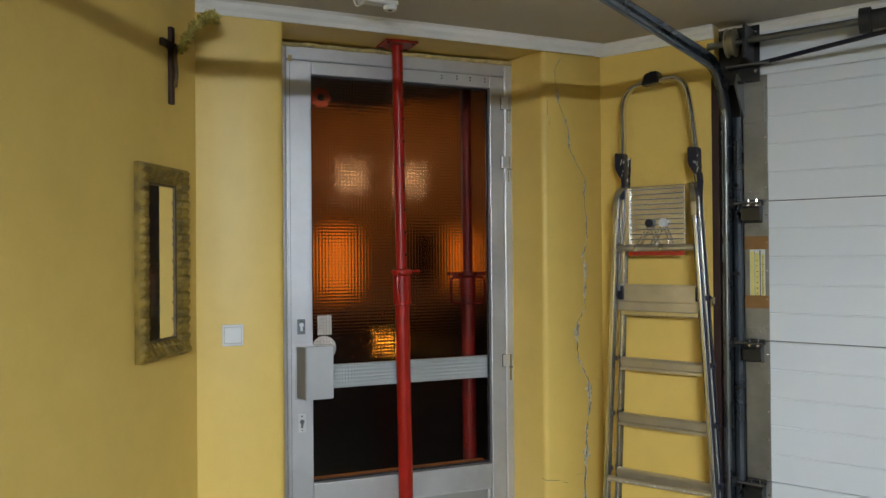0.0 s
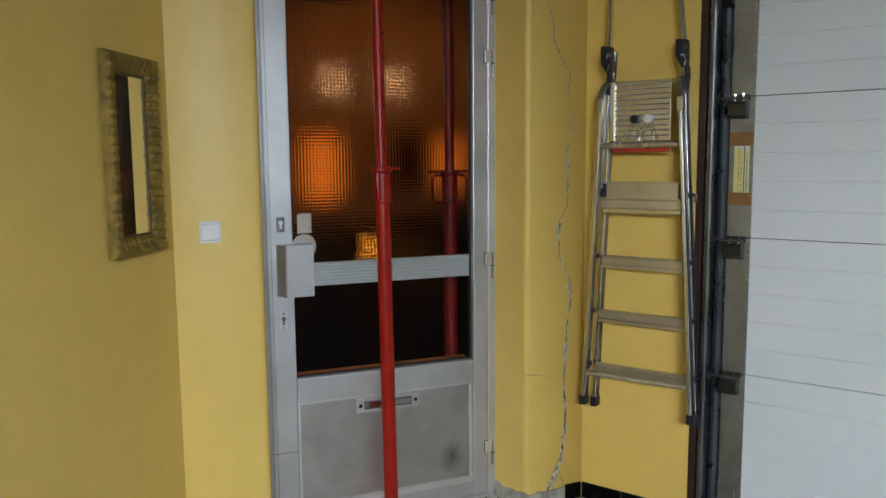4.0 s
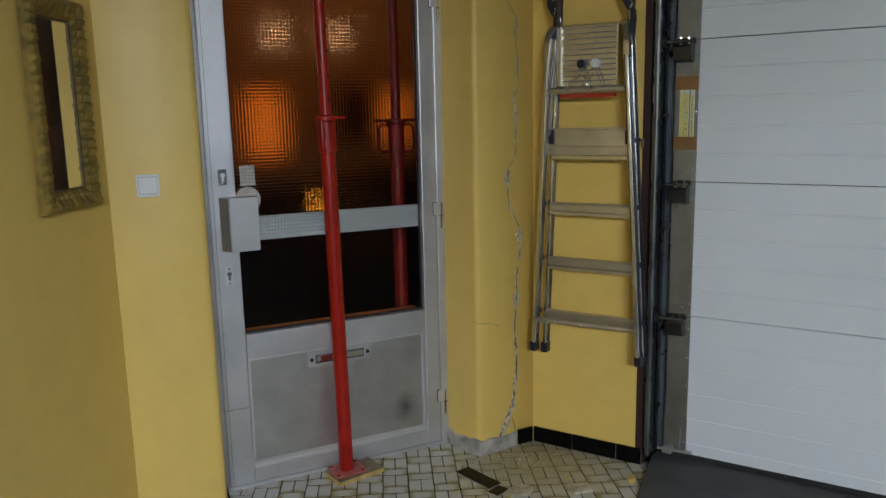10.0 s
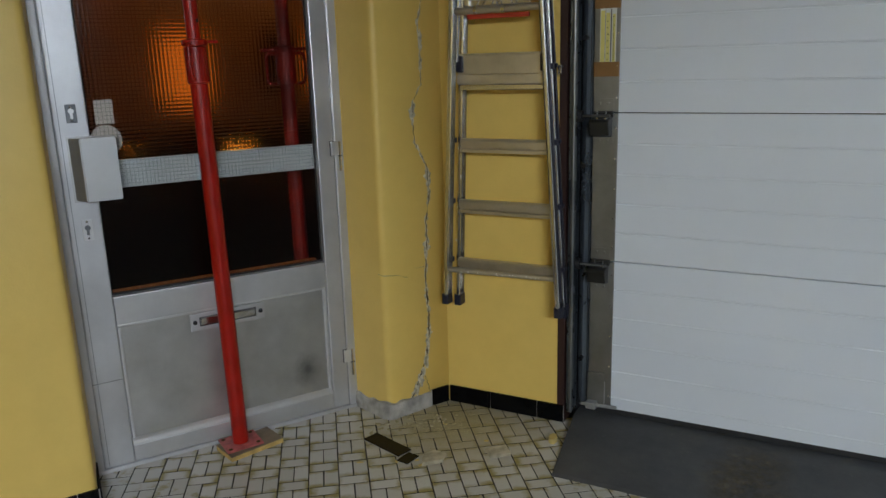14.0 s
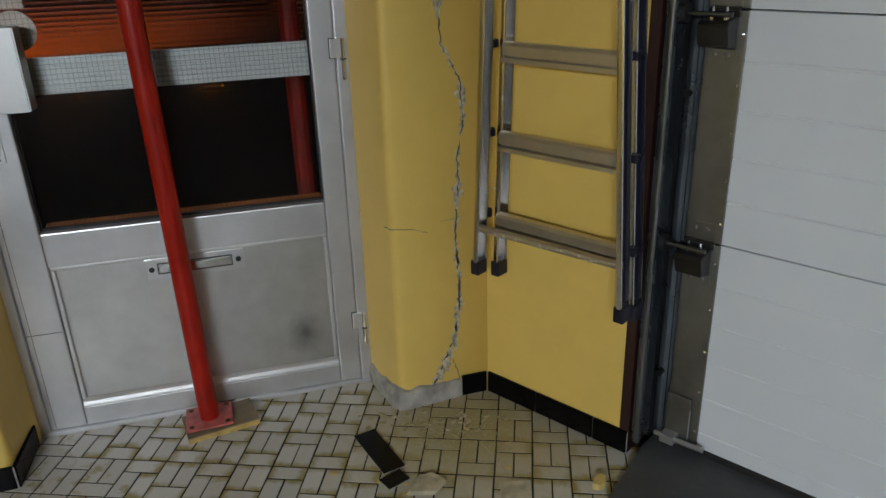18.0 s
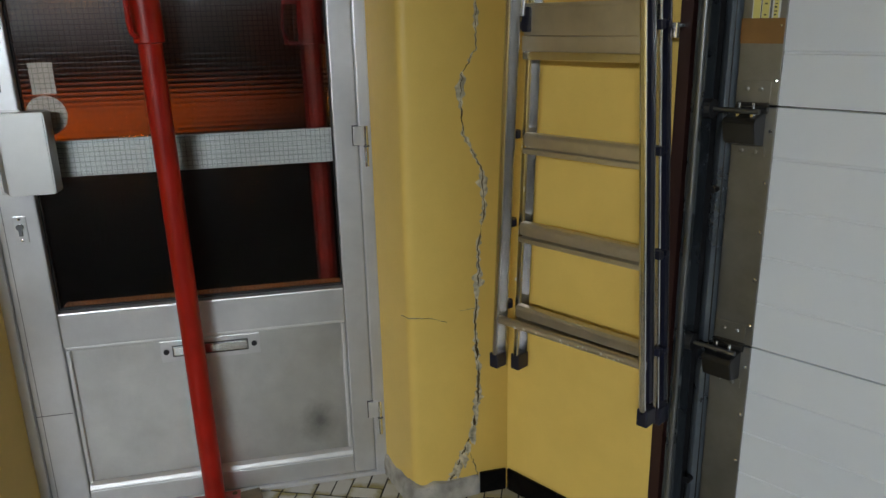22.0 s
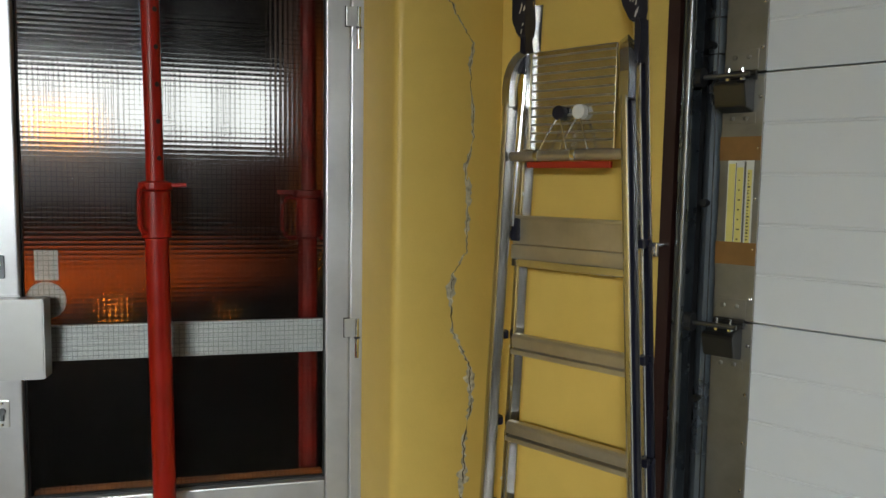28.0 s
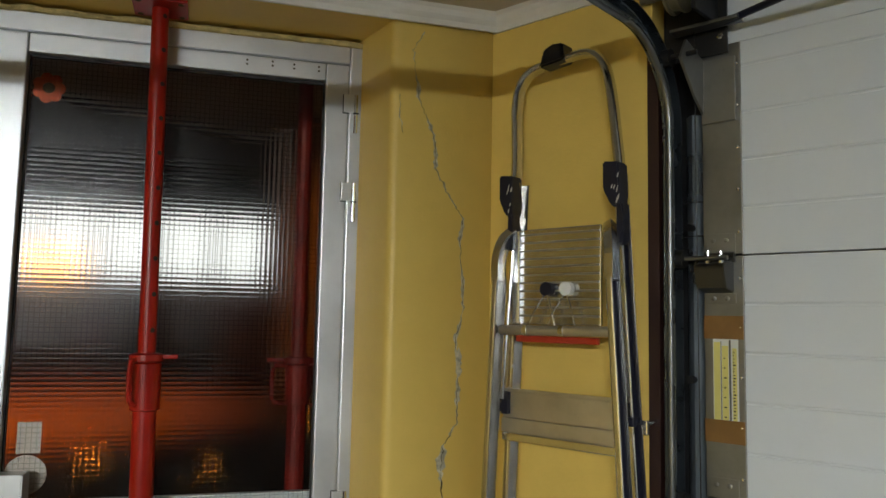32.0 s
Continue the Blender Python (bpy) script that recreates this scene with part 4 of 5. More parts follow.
# ---- steel prop ----
PS, PD = -0.857, 0.12
PROP = thing("steel_prop", SLANT @ pose(PS, PD, 0, 0, -0.75, 0), "red painted adjustable steel prop wedged under the door lintel", "steel prop")
bm = bmesh.new()
lathe(bm, [(0.0285, 0.026), (0.0285, 1.335), (0.0285, 1.336)], 26)
part("outer_tube", bm, RED, PROP, smooth=True)
bm = bmesh.new()
lathe(bm, [(0.0215, 1.4), (0.0215, 2.372)], 24)
part("inner_tube", bm, RED, PROP, smooth=True)
for k in range(10):
    zz = 1.535 + k * 0.0905
    for a in (-55,):
        bm = bmesh.new()
        c, s = math.cos(radians(a)), math.sin(radians(a))
        rod(bm, (0.0208 * c, 0.0208 * s, zz), (0.0222 * c, 0.0222 * s, zz), 0.0062, 14)
        part("pin_hole", bm, BLACKRUB, PROP, "dark pin hole")
bm = bmesh.new()
lathe(bm, [(0.03, 1.335), (0.036, 1.338), (0.036, 1.452), (0.03, 1.456)], 26)
part("collar", bm, RED, PROP, smooth=True)
bm = bmesh.new()
box(bm, -0.02, 0.075, -0.012, 0.012, 1.463, 1.473, 0.003)
lathe(bm, [(0.038, 1.456), (0.041, 1.46), (0.041, 1.474), (0.03, 1.478)], 24)
part("nut_handle", bm, RED, PROP)
bm = bmesh.new()
tube(bm, bez([(-0.022, -0.03, 1.462), (-0.034, -0.046, 1.45), (-0.034, -0.048, 1.37), (-0.022, -0.034, 1.352)], 5), 0.006, 8, up=(0, 1, 0))
part("pin_loop", bm, RED, PROP)
for k, (z0, z1) in enumerate(((0.021, 0.027), (2.373, 2.381))):
    bm = bmesh.new()
    box(bm, -0.068, 0.068, -0.062, 0.06, z0, z1, 0.0015)
    plate = part("foot_plate" if k == 0 else "head_plate", bm, RED_WORN_SHEEN if k == 0 else RED, PROP)
    for x in (-0.052, 0.052):
        for y in (-0.046, 0.044):
            bm = bmesh.new()
            zz = z1 + 0.0006 if k == 0 else z0 - 0.0006
            rod(bm, (x, y, zz - 0.0008), (x, y, zz + 0.0008), 0.0075, 12)
            part("plate_hole", bm, CRACK, plate)
BOARD = thing("plywood_pad", SLANT @ pose(PS + 0.03, PD - 0.012, 0, 0, 0, 9), "small square of plywood under the foot of the prop", "board")
part("veneer", B(-0.105, 0.105, -0.062, 0.062, 0.0165, 0.0205, bevel=0.001), WOOD, BOARD, "grey weathered face")
part("core", B(-0.105, 0.105, -0.063, 0.062, 0.0, 0.0164, bevel=0.001), WOODEDGE, BOARD, "yellow raw edge")

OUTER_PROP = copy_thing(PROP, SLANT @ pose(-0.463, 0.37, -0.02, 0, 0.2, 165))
# the outer prop takes the darker red that stands in for weaker light
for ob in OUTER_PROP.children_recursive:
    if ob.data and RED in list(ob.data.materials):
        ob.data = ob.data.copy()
        ob.data.materials[0] = RED_SHADED
tagged(OUTER_PROP, "second red steel prop standing outside behind the glass")
for side in (-1, 1):
    bm = bmesh.new()
    tube(bm, bez([(side * 0.034, 0, 1.45), (side * 0.062, 0, 1.452), (side * 0.074, 0, 1.43), (side * 0.074, 0, 1.36), (side * 0.06, 0, 1.338), (side * 0.034, 0, 1.336)], 5), 0.006, 8, up=(0, 1, 0))
    part("grip_loop", bm, RED_SHADED, OUTER_PROP)
bm = bmesh.new()
rod(bm, (-0.09, 0, 1.468), (0.09, 0, 1.468), 0.007, 10)
part("nut_bar", bm, RED_SHADED, OUTER_PROP)

# ---- things on the left wall ----
LEFTM = Matrix(((LEFT_DIR.x, -LEFT_DIR.y, 0, P_LEFT.x), (LEFT_DIR.y, LEFT_DIR.x, 0, P_LEFT.y), (0, 0, 1, 0), (0, 0, 0, 1)))
MIR = thing("wall_mirror", LEFTM @ pose(0.235, 0.004, 1.518, 0, 0, 1.0), "narrow upright mirror in an ornate gilt frame", "mirror")


def moulding(w, h, x0, y0, bumps, inset):
    """A rectangular frame of the given half sizes, its moulding carved in small waves."""
    bm = bmesh.new()
    prof = [(0, 0), (0, 0.018), (0.008, 0.03), (0.018, 0.034), (0.03, 0.026), (0.036, 0.02), (0.044, 0.022), (inset, 0.012), (inset, 0)]
    pts = []
    for (ax, az), (bx, bz) in (((-w, -h), (w, -h)), ((w, -h), (w, h)), ((w, h), (-w, h)), ((-w, h), (-w, -h))):
        n = max(6, int(math.hypot(bx - ax, bz - az) / bumps))
        for i in range(n):
            pts.append((lerp(ax, bx, i / n), lerp(az, bz, i / n), i))
    rings = []
    for i, (x, z, k) in enumerate(pts):
        wave = 0.0045 * math.sin(i * 2.1) + 0.002 * math.sin(i * 0.9)
        fx, fz = -x / w if abs(abs(x) - w) < 1e-6 else 0, -z / h if abs(abs(z) - h) < 1e-6 else 0
        ring = []
        for u, v in prof:
            up = v + (wave if 0.005 < u < 0.045 and v > 0.015 else 0)
            ring.append(bm.verts.new((x + fx * u, up, z + fz * u)))
        rings.append(ring)
    m = len(prof)
    for i in range(len(rings)):
        a, b = rings[i], rings[(i + 1) % len(rings)]
        for j in range(m):
            bm.faces.new((a[j], a[(j + 1) % m], b[(j + 1) % m], b[j]))
    return bm


part("frame", moulding(0.14, 0.302, 0, 0, 0.009, 0.056), GILT, MIR, "carved gilt frame")
bm = bmesh.new()
for x0, x1, z0, z1 in ((-0.086, -0.0765, -0.248, 0.248), (0.0765, 0.086, -0.248, 0.248), (-0.0764, 0.0764, -0.248, -0.2385), (-0.0764, 0.0764, 0.2385, 0.248)):
    box(bm, x0, x1, 0.004, 0.0115, z0, z1, 0.002)
part("inner_lip", bm, GILTDARK, MIR)
part("mirror_glass", B(-0.08, 0.08, 0.003, 0.007, -0.242, 0.242), MIRROR, MIR)

CROSS = thing("crucifix", LEFTM @ pose(0.165, 0.0, 2.153), "small dark wooden crucifix with a plain metal relief", "crucifix")
part("upright", B(-0.011, 0.011, 0.0, 0.014, -0.125, 0.125, bevel=0.003), DARKWOOD, CROSS)
part("crossbar", B(-0.062, 0.062, 0.001, 0.0155, 0.052, 0.076, bevel=0.003), DARKWOOD, CROSS)
bm = bmesh.new()
tube(bm, bez([(0.0, 0.022, 0.06), (0.003, 0.024, 0.02), (-0.003, 0.024, -0.03), (0.0, 0.021, -0.07)], 4), 0.006, 8, up=(0, 1, 0))
part("relief", bm, GILTDARK, CROSS)

random.seed(4)
PALM = thing("dried_palm_sprig", LEFTM @ pose(0.15, 0.02, 2.19), "dried pale sprig tucked behind the crucifix", "dried sprig")
for k in range(5):
    tip = Vector((-0.19 + k * 0.035 + random.uniform(-0.01, 0.01), 0.03 + 0.02 * k, 0.2 - 0.02 * k))
    stem = bez([(0, 0, 0), tip * 0.5 + Vector((0.02, 0.01, 0.03)), tip], 8)
    bm = bmesh.new()
    tube(bm, stem, 0.0014, 6)
    twig = part("twig", bm, DRY, PALM)
    bm = bmesh.new()
    for p in stem[2:]:
        for j in range(8):
            d = Vector((random.uniform(-1, 1), random.uniform(-0.6, 1), random.uniform(-0.7, 1))).normalized()
            e = d.cross(Vector((0.3, 0.5, 0.8))).normalized() * 0.0055
            q = p + d * random.uniform(0.014, 0.026)
            vs = [bm.verts.new(c) for c in (p, p + (q - p) * 0.5 + e, q, p + (q - p) * 0.5 - e)]
            bm.faces.new(vs)
            vs2 = [bm.verts.new(c + d.cross(e).normalized() * 0.0012) for c in (p, p + (q - p) * 0.5 + e, q, p + (q - p) * 0.5 - e)]
            bm.faces.new(vs2)
    part("leaf_cluster", bm, DRY, twig)

# ---- light switch ----
SW = thing("light_switch", SLANT @ pose(-1.5515, -0.0005, 1.2585), "square white rocker light switch", "light switch")
part("plate", B(-0.036, 0.036, -0.009, 0.0, -0.0375, 0.0375, bevel=0.003), WHITEPL, SW)
bm = bmesh.new()
prism(bm, [(-0.010, -0.027), (-0.0145, 0.027), (-0.008, 0.0275), (-0.008, -0.0275)], -0.028, 0.028, "x", 0.0015)
part("rocker", bm, WHITEPL, SW)
# grey plate paints the thin shadow round the rocker
part("rocker_gap", B(-0.03, 0.03, -0.0094, -0.0085, -0.0295, 0.0295), paint("switch_shadow_grey", (0.5, 0.49, 0.45), 0.6, 0.1, 0, 10), SW, "grey plate standing in for shade round the rocker")

# ---- street outside ----
SODIUM = (1.0, 0.17, 0.006)
bm = bmesh.new()
box(bm, -60, 60, 0.3, 90, -0.12, -0.002)
ASPHALT = Mat("wet_asphalt")
ASPHALT.base(ASPHALT.ramp(ASPHALT.noise(6, 6, 0.7), "Fac", [(0.3, (0.004, 0.004, 0.004)), (0.7, (0.011, 0.01, 0.01))]).outputs[0])
ASPHALT.set(Roughness=0.85, Specular_IOR_Level=0.1)
ASPHALT.bump(ASPHALT.noise(40, 4), "Fac", 0.5, 0.02)
solo("road", bm, ASPHALT.m, "dark damp asphalt street outside the door", "road", SLANT, kind="structure")

HOUSE = thing("house_opposite", SLANT, "house front across the street under orange street light", "house")
RENDERED = paint("rendered_house_front", (0.42, 0.36, 0.3), 0.85, 0.15, 0.4, 1.2, 0.2)
bm = bmesh.new()
box(bm, 0.9, 14, 15, 19, -0.02, 6.6)
part("wall", bm, RENDERED, HOUSE)
part("garden_wall", B(-0.4, 0.89, 17, 17.4, -0.02, 2.2), RENDERED, HOUSE)
part("roof", B(0.7, 14.3, 14.7, 19.3, 6.6, 6.8), DARKSTEEL, HOUSE)
AMBERWIN = emit("lit_window", (1.0, 0.26, 0.02), 0.75)
for s0, s1, z0, z1, mt in ((2.45, 3.35, 0.6, 2.1, AMBERWIN), (5.9, 6.7, 0.75, 2.05, AMBERWIN), (4.75, 5.55, 0.9, 2.2, DARKSTEEL)):
    dd = 15 if s0 > 1.7 else 16
    w = part("window", B(s0 - 0.08, s1 + 0.08, dd - 0.06, dd - 0.004, z0 - 0.08, z1 + 0.08, bevel=0.01), RENDERED, HOUSE)
    part("pane", B(s0, s1, dd - 0.075, dd - 0.064, z0, z1), mt, w)

GLOBE = emit("lit_globe", (1.0, 0.6, 0.28), 8.0)
for s in (3.2, 4.7):
    lampo = thing("wall_lamp", SLANT @ pose(s, 14.75, 3.4), "round lit lamp on the house front", "lamp", "lamps on the house opposite")
    bm = bmesh.new()
    lathe(bm, [(0.02, -0.09), (0.065, -0.07), (0.09, -0.03), (0.09, 0.03), (0.065, 0.07), (0.02, 0.09)], 16)
    part("globe", bm, GLOBE, lampo, smooth=True)
    bm = bmesh.new()
    rod(bm, (0, 0.25, 0.18), (0, 0, 0.12), 0.02)
    part("arm", bm, DARKSTEEL, lampo)

for s, d, zz, watt, cone, tilt in ((4.4, 10.5, 5.2, 520, 95, 54), (-4.6, 12.5, 5.0, 32000, 100, 0)):
    POST = thing("street_lamp", SLANT @ pose(s, d, 0), "orange sodium street lamp on a steel post", "street lamp", "street lamps")
    bm = bmesh.new()
    lathe(bm, [(0.07, 0), (0.06, 0.5), (0.035, zz + 0.1)], 12)
    part("post", bm, DARKSTEEL, POST)
    part("lamp_head", B(-0.12, 0.12, -0.5, 0.08, zz + 0.1, zz + 0.22, bevel=0.03), DARKSTEEL, POST)
    part("lens", B(-0.09, 0.09, -0.45, -0.1, zz + 0.08, zz + 0.099), emit("sodium_lens", SODIUM, 8), POST)
    lamp = bpy.data.lights.new("sodium", "SPOT")
    lamp.energy, lamp.color, lamp.shadow_soft_size = watt, SODIUM if tilt == 0 else (1.0, 0.3, 0.04), 0.15
    lamp.spot_size, lamp.spot_blend = radians(cone), 0.5
    new("sodium_light", lamp).matrix_world = SLANT @ pose(s, d - 0.3, zz, tilt)

# added glowing discs stand in for amber reflections on the road
AMBER = emit("amber_glint", (1.0, 0.36, 0.03), 13.0)
for s, d, r in ((2.1, 9.0, 0.055), (-1.81, 6.75, 0.024), (-0.63, 6.2, 0.012), (0.76, 10.2, 0.02)):
    W = thing("road_warning_lamp", SLANT @ pose(s, d, -0.02), "small glowing disc standing in for an amber glint on the street", "warning lamp", "warning lamps")
    part("battery_case", B(-0.09, 0.09, -0.06, 0.06, 0, 0.06, bevel=0.01), DARKSTEEL, W)
    bm = bmesh.new()
    rod(bm, (0, -0.035, 0.058 + r), (0, 0.035, 0.058 + r), r, 18)
    part("lens", bm, AMBER, W)

# added glowing panes along the street make the white glow in the glass
GLOW_FRONT = thing("shop_front", SLANT @ pose(-5.4, 21, 0), "added front with glowing panes for the white glow in the door glass", "shop")
part("wall", B(-6.0, 6.44, 0.2, 4.0, -0.02, 2.5, bevel=0.01), RENDERED, GLOW_FRONT)
part("upper_wall", B(-6.0, 6.44, 0.2, 4.0, 4.45, 5.6, bevel=0.01), DARKSTEEL, GLOW_FRONT)
WHITE_GLOW = emit("added_white_glow", (0.72, 0.88, 1.0), 2.5)
for k in range(8):
    x0 = -5.9 + k * 1.54
    w = part("window", B(x0, x0 + 1.46, 0.1, 0.35, 2.504, 4.446, bevel=0.01), DARKSTEEL, GLOW_FRONT)
    part("pane", B(x0 + 0.05, x0 + 1.41, 0.06, 0.098, 2.55, 4.4), WHITE_GLOW, w)
part("sign", B(-0.2, 1.3, -0.02, 0.05, 2.6, 3.15, bevel=0.01), emit("added_warm_glow", (1.0, 0.55, 0.2), 5.0), GLOW_FRONT, "added warm glowing patch")

random.seed(11)
HEDGE = thing("hedge", SLANT @ pose(4.8, 10.6, -0.02), "low dark clipped hedge along the street", "hedge", kind="stuff")
bm = bmesh.new()
for k in range(900):
    c = Vector((random.gauss(0, 0.75), random.gauss(0, 0.28), 0.03 + abs(random.gauss(0.4, 0.28))))
    e, f = Vector((random.uniform(-1, 1), random.uniform(-1, 1), random.uniform(-1, 1))) * 0.09, Vector((random.uniform(-1, 1), random.uniform(-1, 1), random.uniform(-1, 1))) * 0.07
    bm.faces.new([bm.verts.new(v) for v in (c, c + e, c + e + f, c + f)])
part("leaves", bm, paint("hedge_leaf", (0.03, 0.06, 0.02), 0.5, 0.3, 0, 8), HEDGE)

# ---- door furniture ----
DF = DOOR_D + 0.002
bm = bmesh.new()
for s0, s1, z0, z1 in ((GL, GR, GT - 0.006, GT), (GL, GR, GB, GB + 0.006), (GL, GL + 0.005, GB, GT), (GR - 0.005, GR, GB, GT)):
    box(bm, s0, s1, DF + 0.024, DF + 0.0355, z0, z1)
part("glazing_seal", bm, BLACKRUB, DOOR, "black glazing rubber")
bm = bmesh.new()
for s0, s1, z0, z1 in ((GL + 0.002, GR - 0.002, 0.52, 0.5315), (GL + 0.002, GL + 0.014, 0.0985, 0.5195), (GR - 0.014, GR - 0.002, 0.0985, 0.5195)):
    box(bm, s0, s1, DF + 0.008, DF + 0.02, z0, z1, 0.004, 3)
part("panel_beading", bm, ALU_BRIGHT, DOOR)
bm = bmesh.new()
prism(bm, [(DF + 0.002, 0.0755), (DF + 0.002, 0.079), (DF + 0.008, 0.088), (DF + 0.019, 0.098), (DF + 0.0198, 0.0755)], GL + 0.002, GR - 0.002, "x", 0.0008)
part("drip_bead", bm, ALU_BRIGHT, DOOR, "polished sloping bead")
for k in range(6):
    zz = 1.0065 + k * 0.0152
    bm = bmesh.new()
    prism(bm, [(DOOR_D + 0.0465, zz - 0.005), (DOOR_D + 0.0445, zz - 0.002), (DOOR_D + 0.0445, zz + 0.002), (DOOR_D + 0.0465, zz + 0.005)], GL + 0.003, GR - 0.003, "x")
    part("bar_rib", bm, ALU_RIB, DOOR)
part("outer_sill", B(GL, GR, DOOR_D + 0.0445, DOOR_D + 0.12, GB - 0.035, GB - 0.005, bevel=0.003), SODIUM_SILL, DOOR, "outer sill with orange street light put into its colour")
bm = bmesh.new()
box(bm, LL + 0.014, LL + 0.0155, DF - 0.0004, DF + 0.001, 0.02, LT - 0.01)
part("stile_groove", bm, GALV, DOOR, "fine dark groove")
bm = bmesh.new()
box(bm, LL, LL + 0.095, DF - 0.0008, DF + 0.001, 0.3335, 0.335)
part("stile_seam", bm, DARKSTEEL, DOOR)

LOCK = thing("lock_cover", DOORM, "brushed metal box covering the door lock", "lock cover")
bm = bmesh.new()
prism(bm, [(-1.283, DOOR_D + 0.0015), (-1.252, DOOR_D - 0.055), (-1.145, DOOR_D - 0.055), (-1.141, DOOR_D + 0.0015)], 0.975, 1.179, "z", 0.003)
part("cover", bm, BOXMET, LOCK)
part("back_plate", B(-1.286, -1.2095, DOOR_D - 0.003, DOOR_D + 0.0015, 0.97, 1.183, bevel=0.001), BOXMET, LOCK)
bm = bmesh.new()
rod(bm, (-1.162, DOOR_D + 0.0436, 1.161), (-1.162, DOOR_D + 0.0445, 1.161), 0.05, 30)
solo("round_sticker", bm, PAPERW, "round pale sticker on the glass beside the lock", "sticker", DOORM)
solo("square_sticker", B(-1.187, -1.13, DOOR_D + 0.0436, DOOR_D + 0.0444, 1.214, 1.294), PAPERW, "pale rectangular sticker on the glass pane", "sticker", DOORM)
for z0, z1, name in ((1.226, 1.285, "cylinder_plate"), (0.84, 0.912, "latch_plate")):
    K = thing(name, DOORM @ pose(-1.26, DF, (z0 + z1) / 2), "small steel lock plate on the door stile", "lock plate", "lock plates")
    h = (z1 - z0) / 2
    part("plate", B(-0.016, 0.016, -0.004, 0.0, -h, h, bevel=0.002), GALV if z0 > 1 else ALU_BRIGHT, K)
    bm = bmesh.new()
    rod(bm, (0, -0.003, 0.008), (0, -0.012, 0.008), 0.0085, 16)
    box(bm, -0.004, 0.004, -0.011, -0.003, -0.016, 0.004)
    part("key_cylinder", bm, ALU_BRIGHT if z0 > 1 else GALV, K)
    for zz in (-h + 0.008, h - 0.008):
        bm = bmesh.new()
        lathe(bm, [(0.004, 0), (0.0035, 0.0015), (0.001, 0.002)], 10, pose(0, -0.004, zz, 90))
        part("screw", bm, CHROME, K)

SLOT = thing("letter_slot", DOORM @ pose(-0.828, DF + 0.0195, 0.483), "aluminium letter slot with a sprung flap", "letter slot")
part("plate", B(-0.138, 0.138, -0.006, 0.001, -0.032, 0.032, bevel=0.002), ALU, SLOT)
part("flap", B(-0.103, 0.103, -0.014, -0.006, -0.012, 0.016, bevel=0.004), CHROME, SLOT)
part("opening", B(-0.1055, 0.105, -0.0068, -0.0058, -0.017, 0.0175), DARKSTEEL, SLOT, "dark slot")
for x in (-0.122, 0.122):
    bm = bmesh.new()
    lathe(bm, [(0.0085, 0), (0.0075, 0.004), (0.002, 0.005)], 14, pose(x, -0.006, 0, 90))
    part("screw", bm, DARKSTEEL, SLOT)

for zt in (2.217, 1.96, 1.099, 0.254):
    hinge = part("hinge", B(-0.386, -0.356, DF - 0.011, DF - 0.0015, zt - 0.052, zt, bevel=0.002), ALU_BRIGHT, DOOR, "aluminium butt hinge")
    # slightly larger dark plate draws the shadow edge round the hinge
    part("hinge_packing", B(-0.3885, -0.354, DF - 0.0014, DF + 0.0005, zt - 0.0545, zt + 0.002), DARKSTEEL, hinge)
    bm = bmesh.new()
    rod(bm, (-0.351, DF - 0.006, zt - 0.112), (-0.351, DF - 0.006, zt), 0.0062, 12)
    part("knuckle", bm, CHROME, hinge)
    part("ring", B(-0.359, -0.343, DF - 0.0135, DF, zt - 0.057, zt - 0.053, bevel=0.001), DARKSTEEL, hinge)

FLO = thing("flower_sticker", DOORM @ pose(-1.168, DOOR_D + 0.0458, 2.172), "orange-red flower sticker on the glass pane", "sticker")
for k in range(7):
    a = 2 * math.pi * k / 7
    bm = bmesh.new()
    lathe(bm, [(0.016, -0.0006), (0.016, 0.0006)], 14, pose(0.026 * math.cos(a), 0, 0.026 * math.sin(a), 90))
    part("petal", bm, FLOWER, FLO)
bm = bmesh.new()
lathe(bm, [(0.015, -0.0015), (0.015, 0.0015)], 16, pose(0, 0, 0, 90))
part("centre", bm, GILTDARK, FLO, "dark centre")
for x, zz in ((-0.66, 0.018), (-0.66, 0.03), (-0.59, 0.02), (-0.59, 0.032), (-0.53, 0.018), (-0.53, 0.03), (-0.46, 0.018), (-0.46, 0.03), (-0.615, 0.05), (-0.64, 0.052)):
    bm = bmesh.new()
    rod(bm, (x, DF - 0.0006, 2.262 + zz), (x, DF + 0.0006, 2.262 + zz), 0.0032, 10)
    part("screw_hole", bm, CRACK, DOOR)
part("frame_notch", B(-1.305, -1.291, DOOR_D - 0.006, DOOR_D, 2.298, 2.322), FOAM, DOOR)

# foam and filler round the frame
random.seed(7)


def bead(path, r, mat, name, label, parent=None):
    bm = bmesh.new()
    pts = [Vector(p) + Vector((random.uniform(-1, 1), random.uniform(-1, 1), random.uniform(-1, 1))) * r * 0.35 for p in path]
    tube(bm, pts, r, 8, up=(0, 1, 0) if abs((pts[-1] - pts[0]).z) > 1 else (0, 0, 1))
    ob = solo(name, bm, mat, label, "sealant", DOORM, smooth=True)
    return ob


bead([(lerp(FL, FR, k / 40), DOOR_D - 0.002, FT + 0.008) for k in range(41)], 0.009, FOAM, "foam_bead", "uneven yellow foam bead above the door frame")
bead([(FL - 0.004, DOOR_D + 0.001, 0.03 + k * 0.05) for k in range(47)], 0.006, FOAM, "filler_bead", "rough filler seam beside the door frame")
bead([(FR + 0.004, DOOR_D + 0.001, 0.12 + k * 0.05) for k in range(45)], 0.006, FOAM, "filler_bead", "rough filler seam beside the door frame")
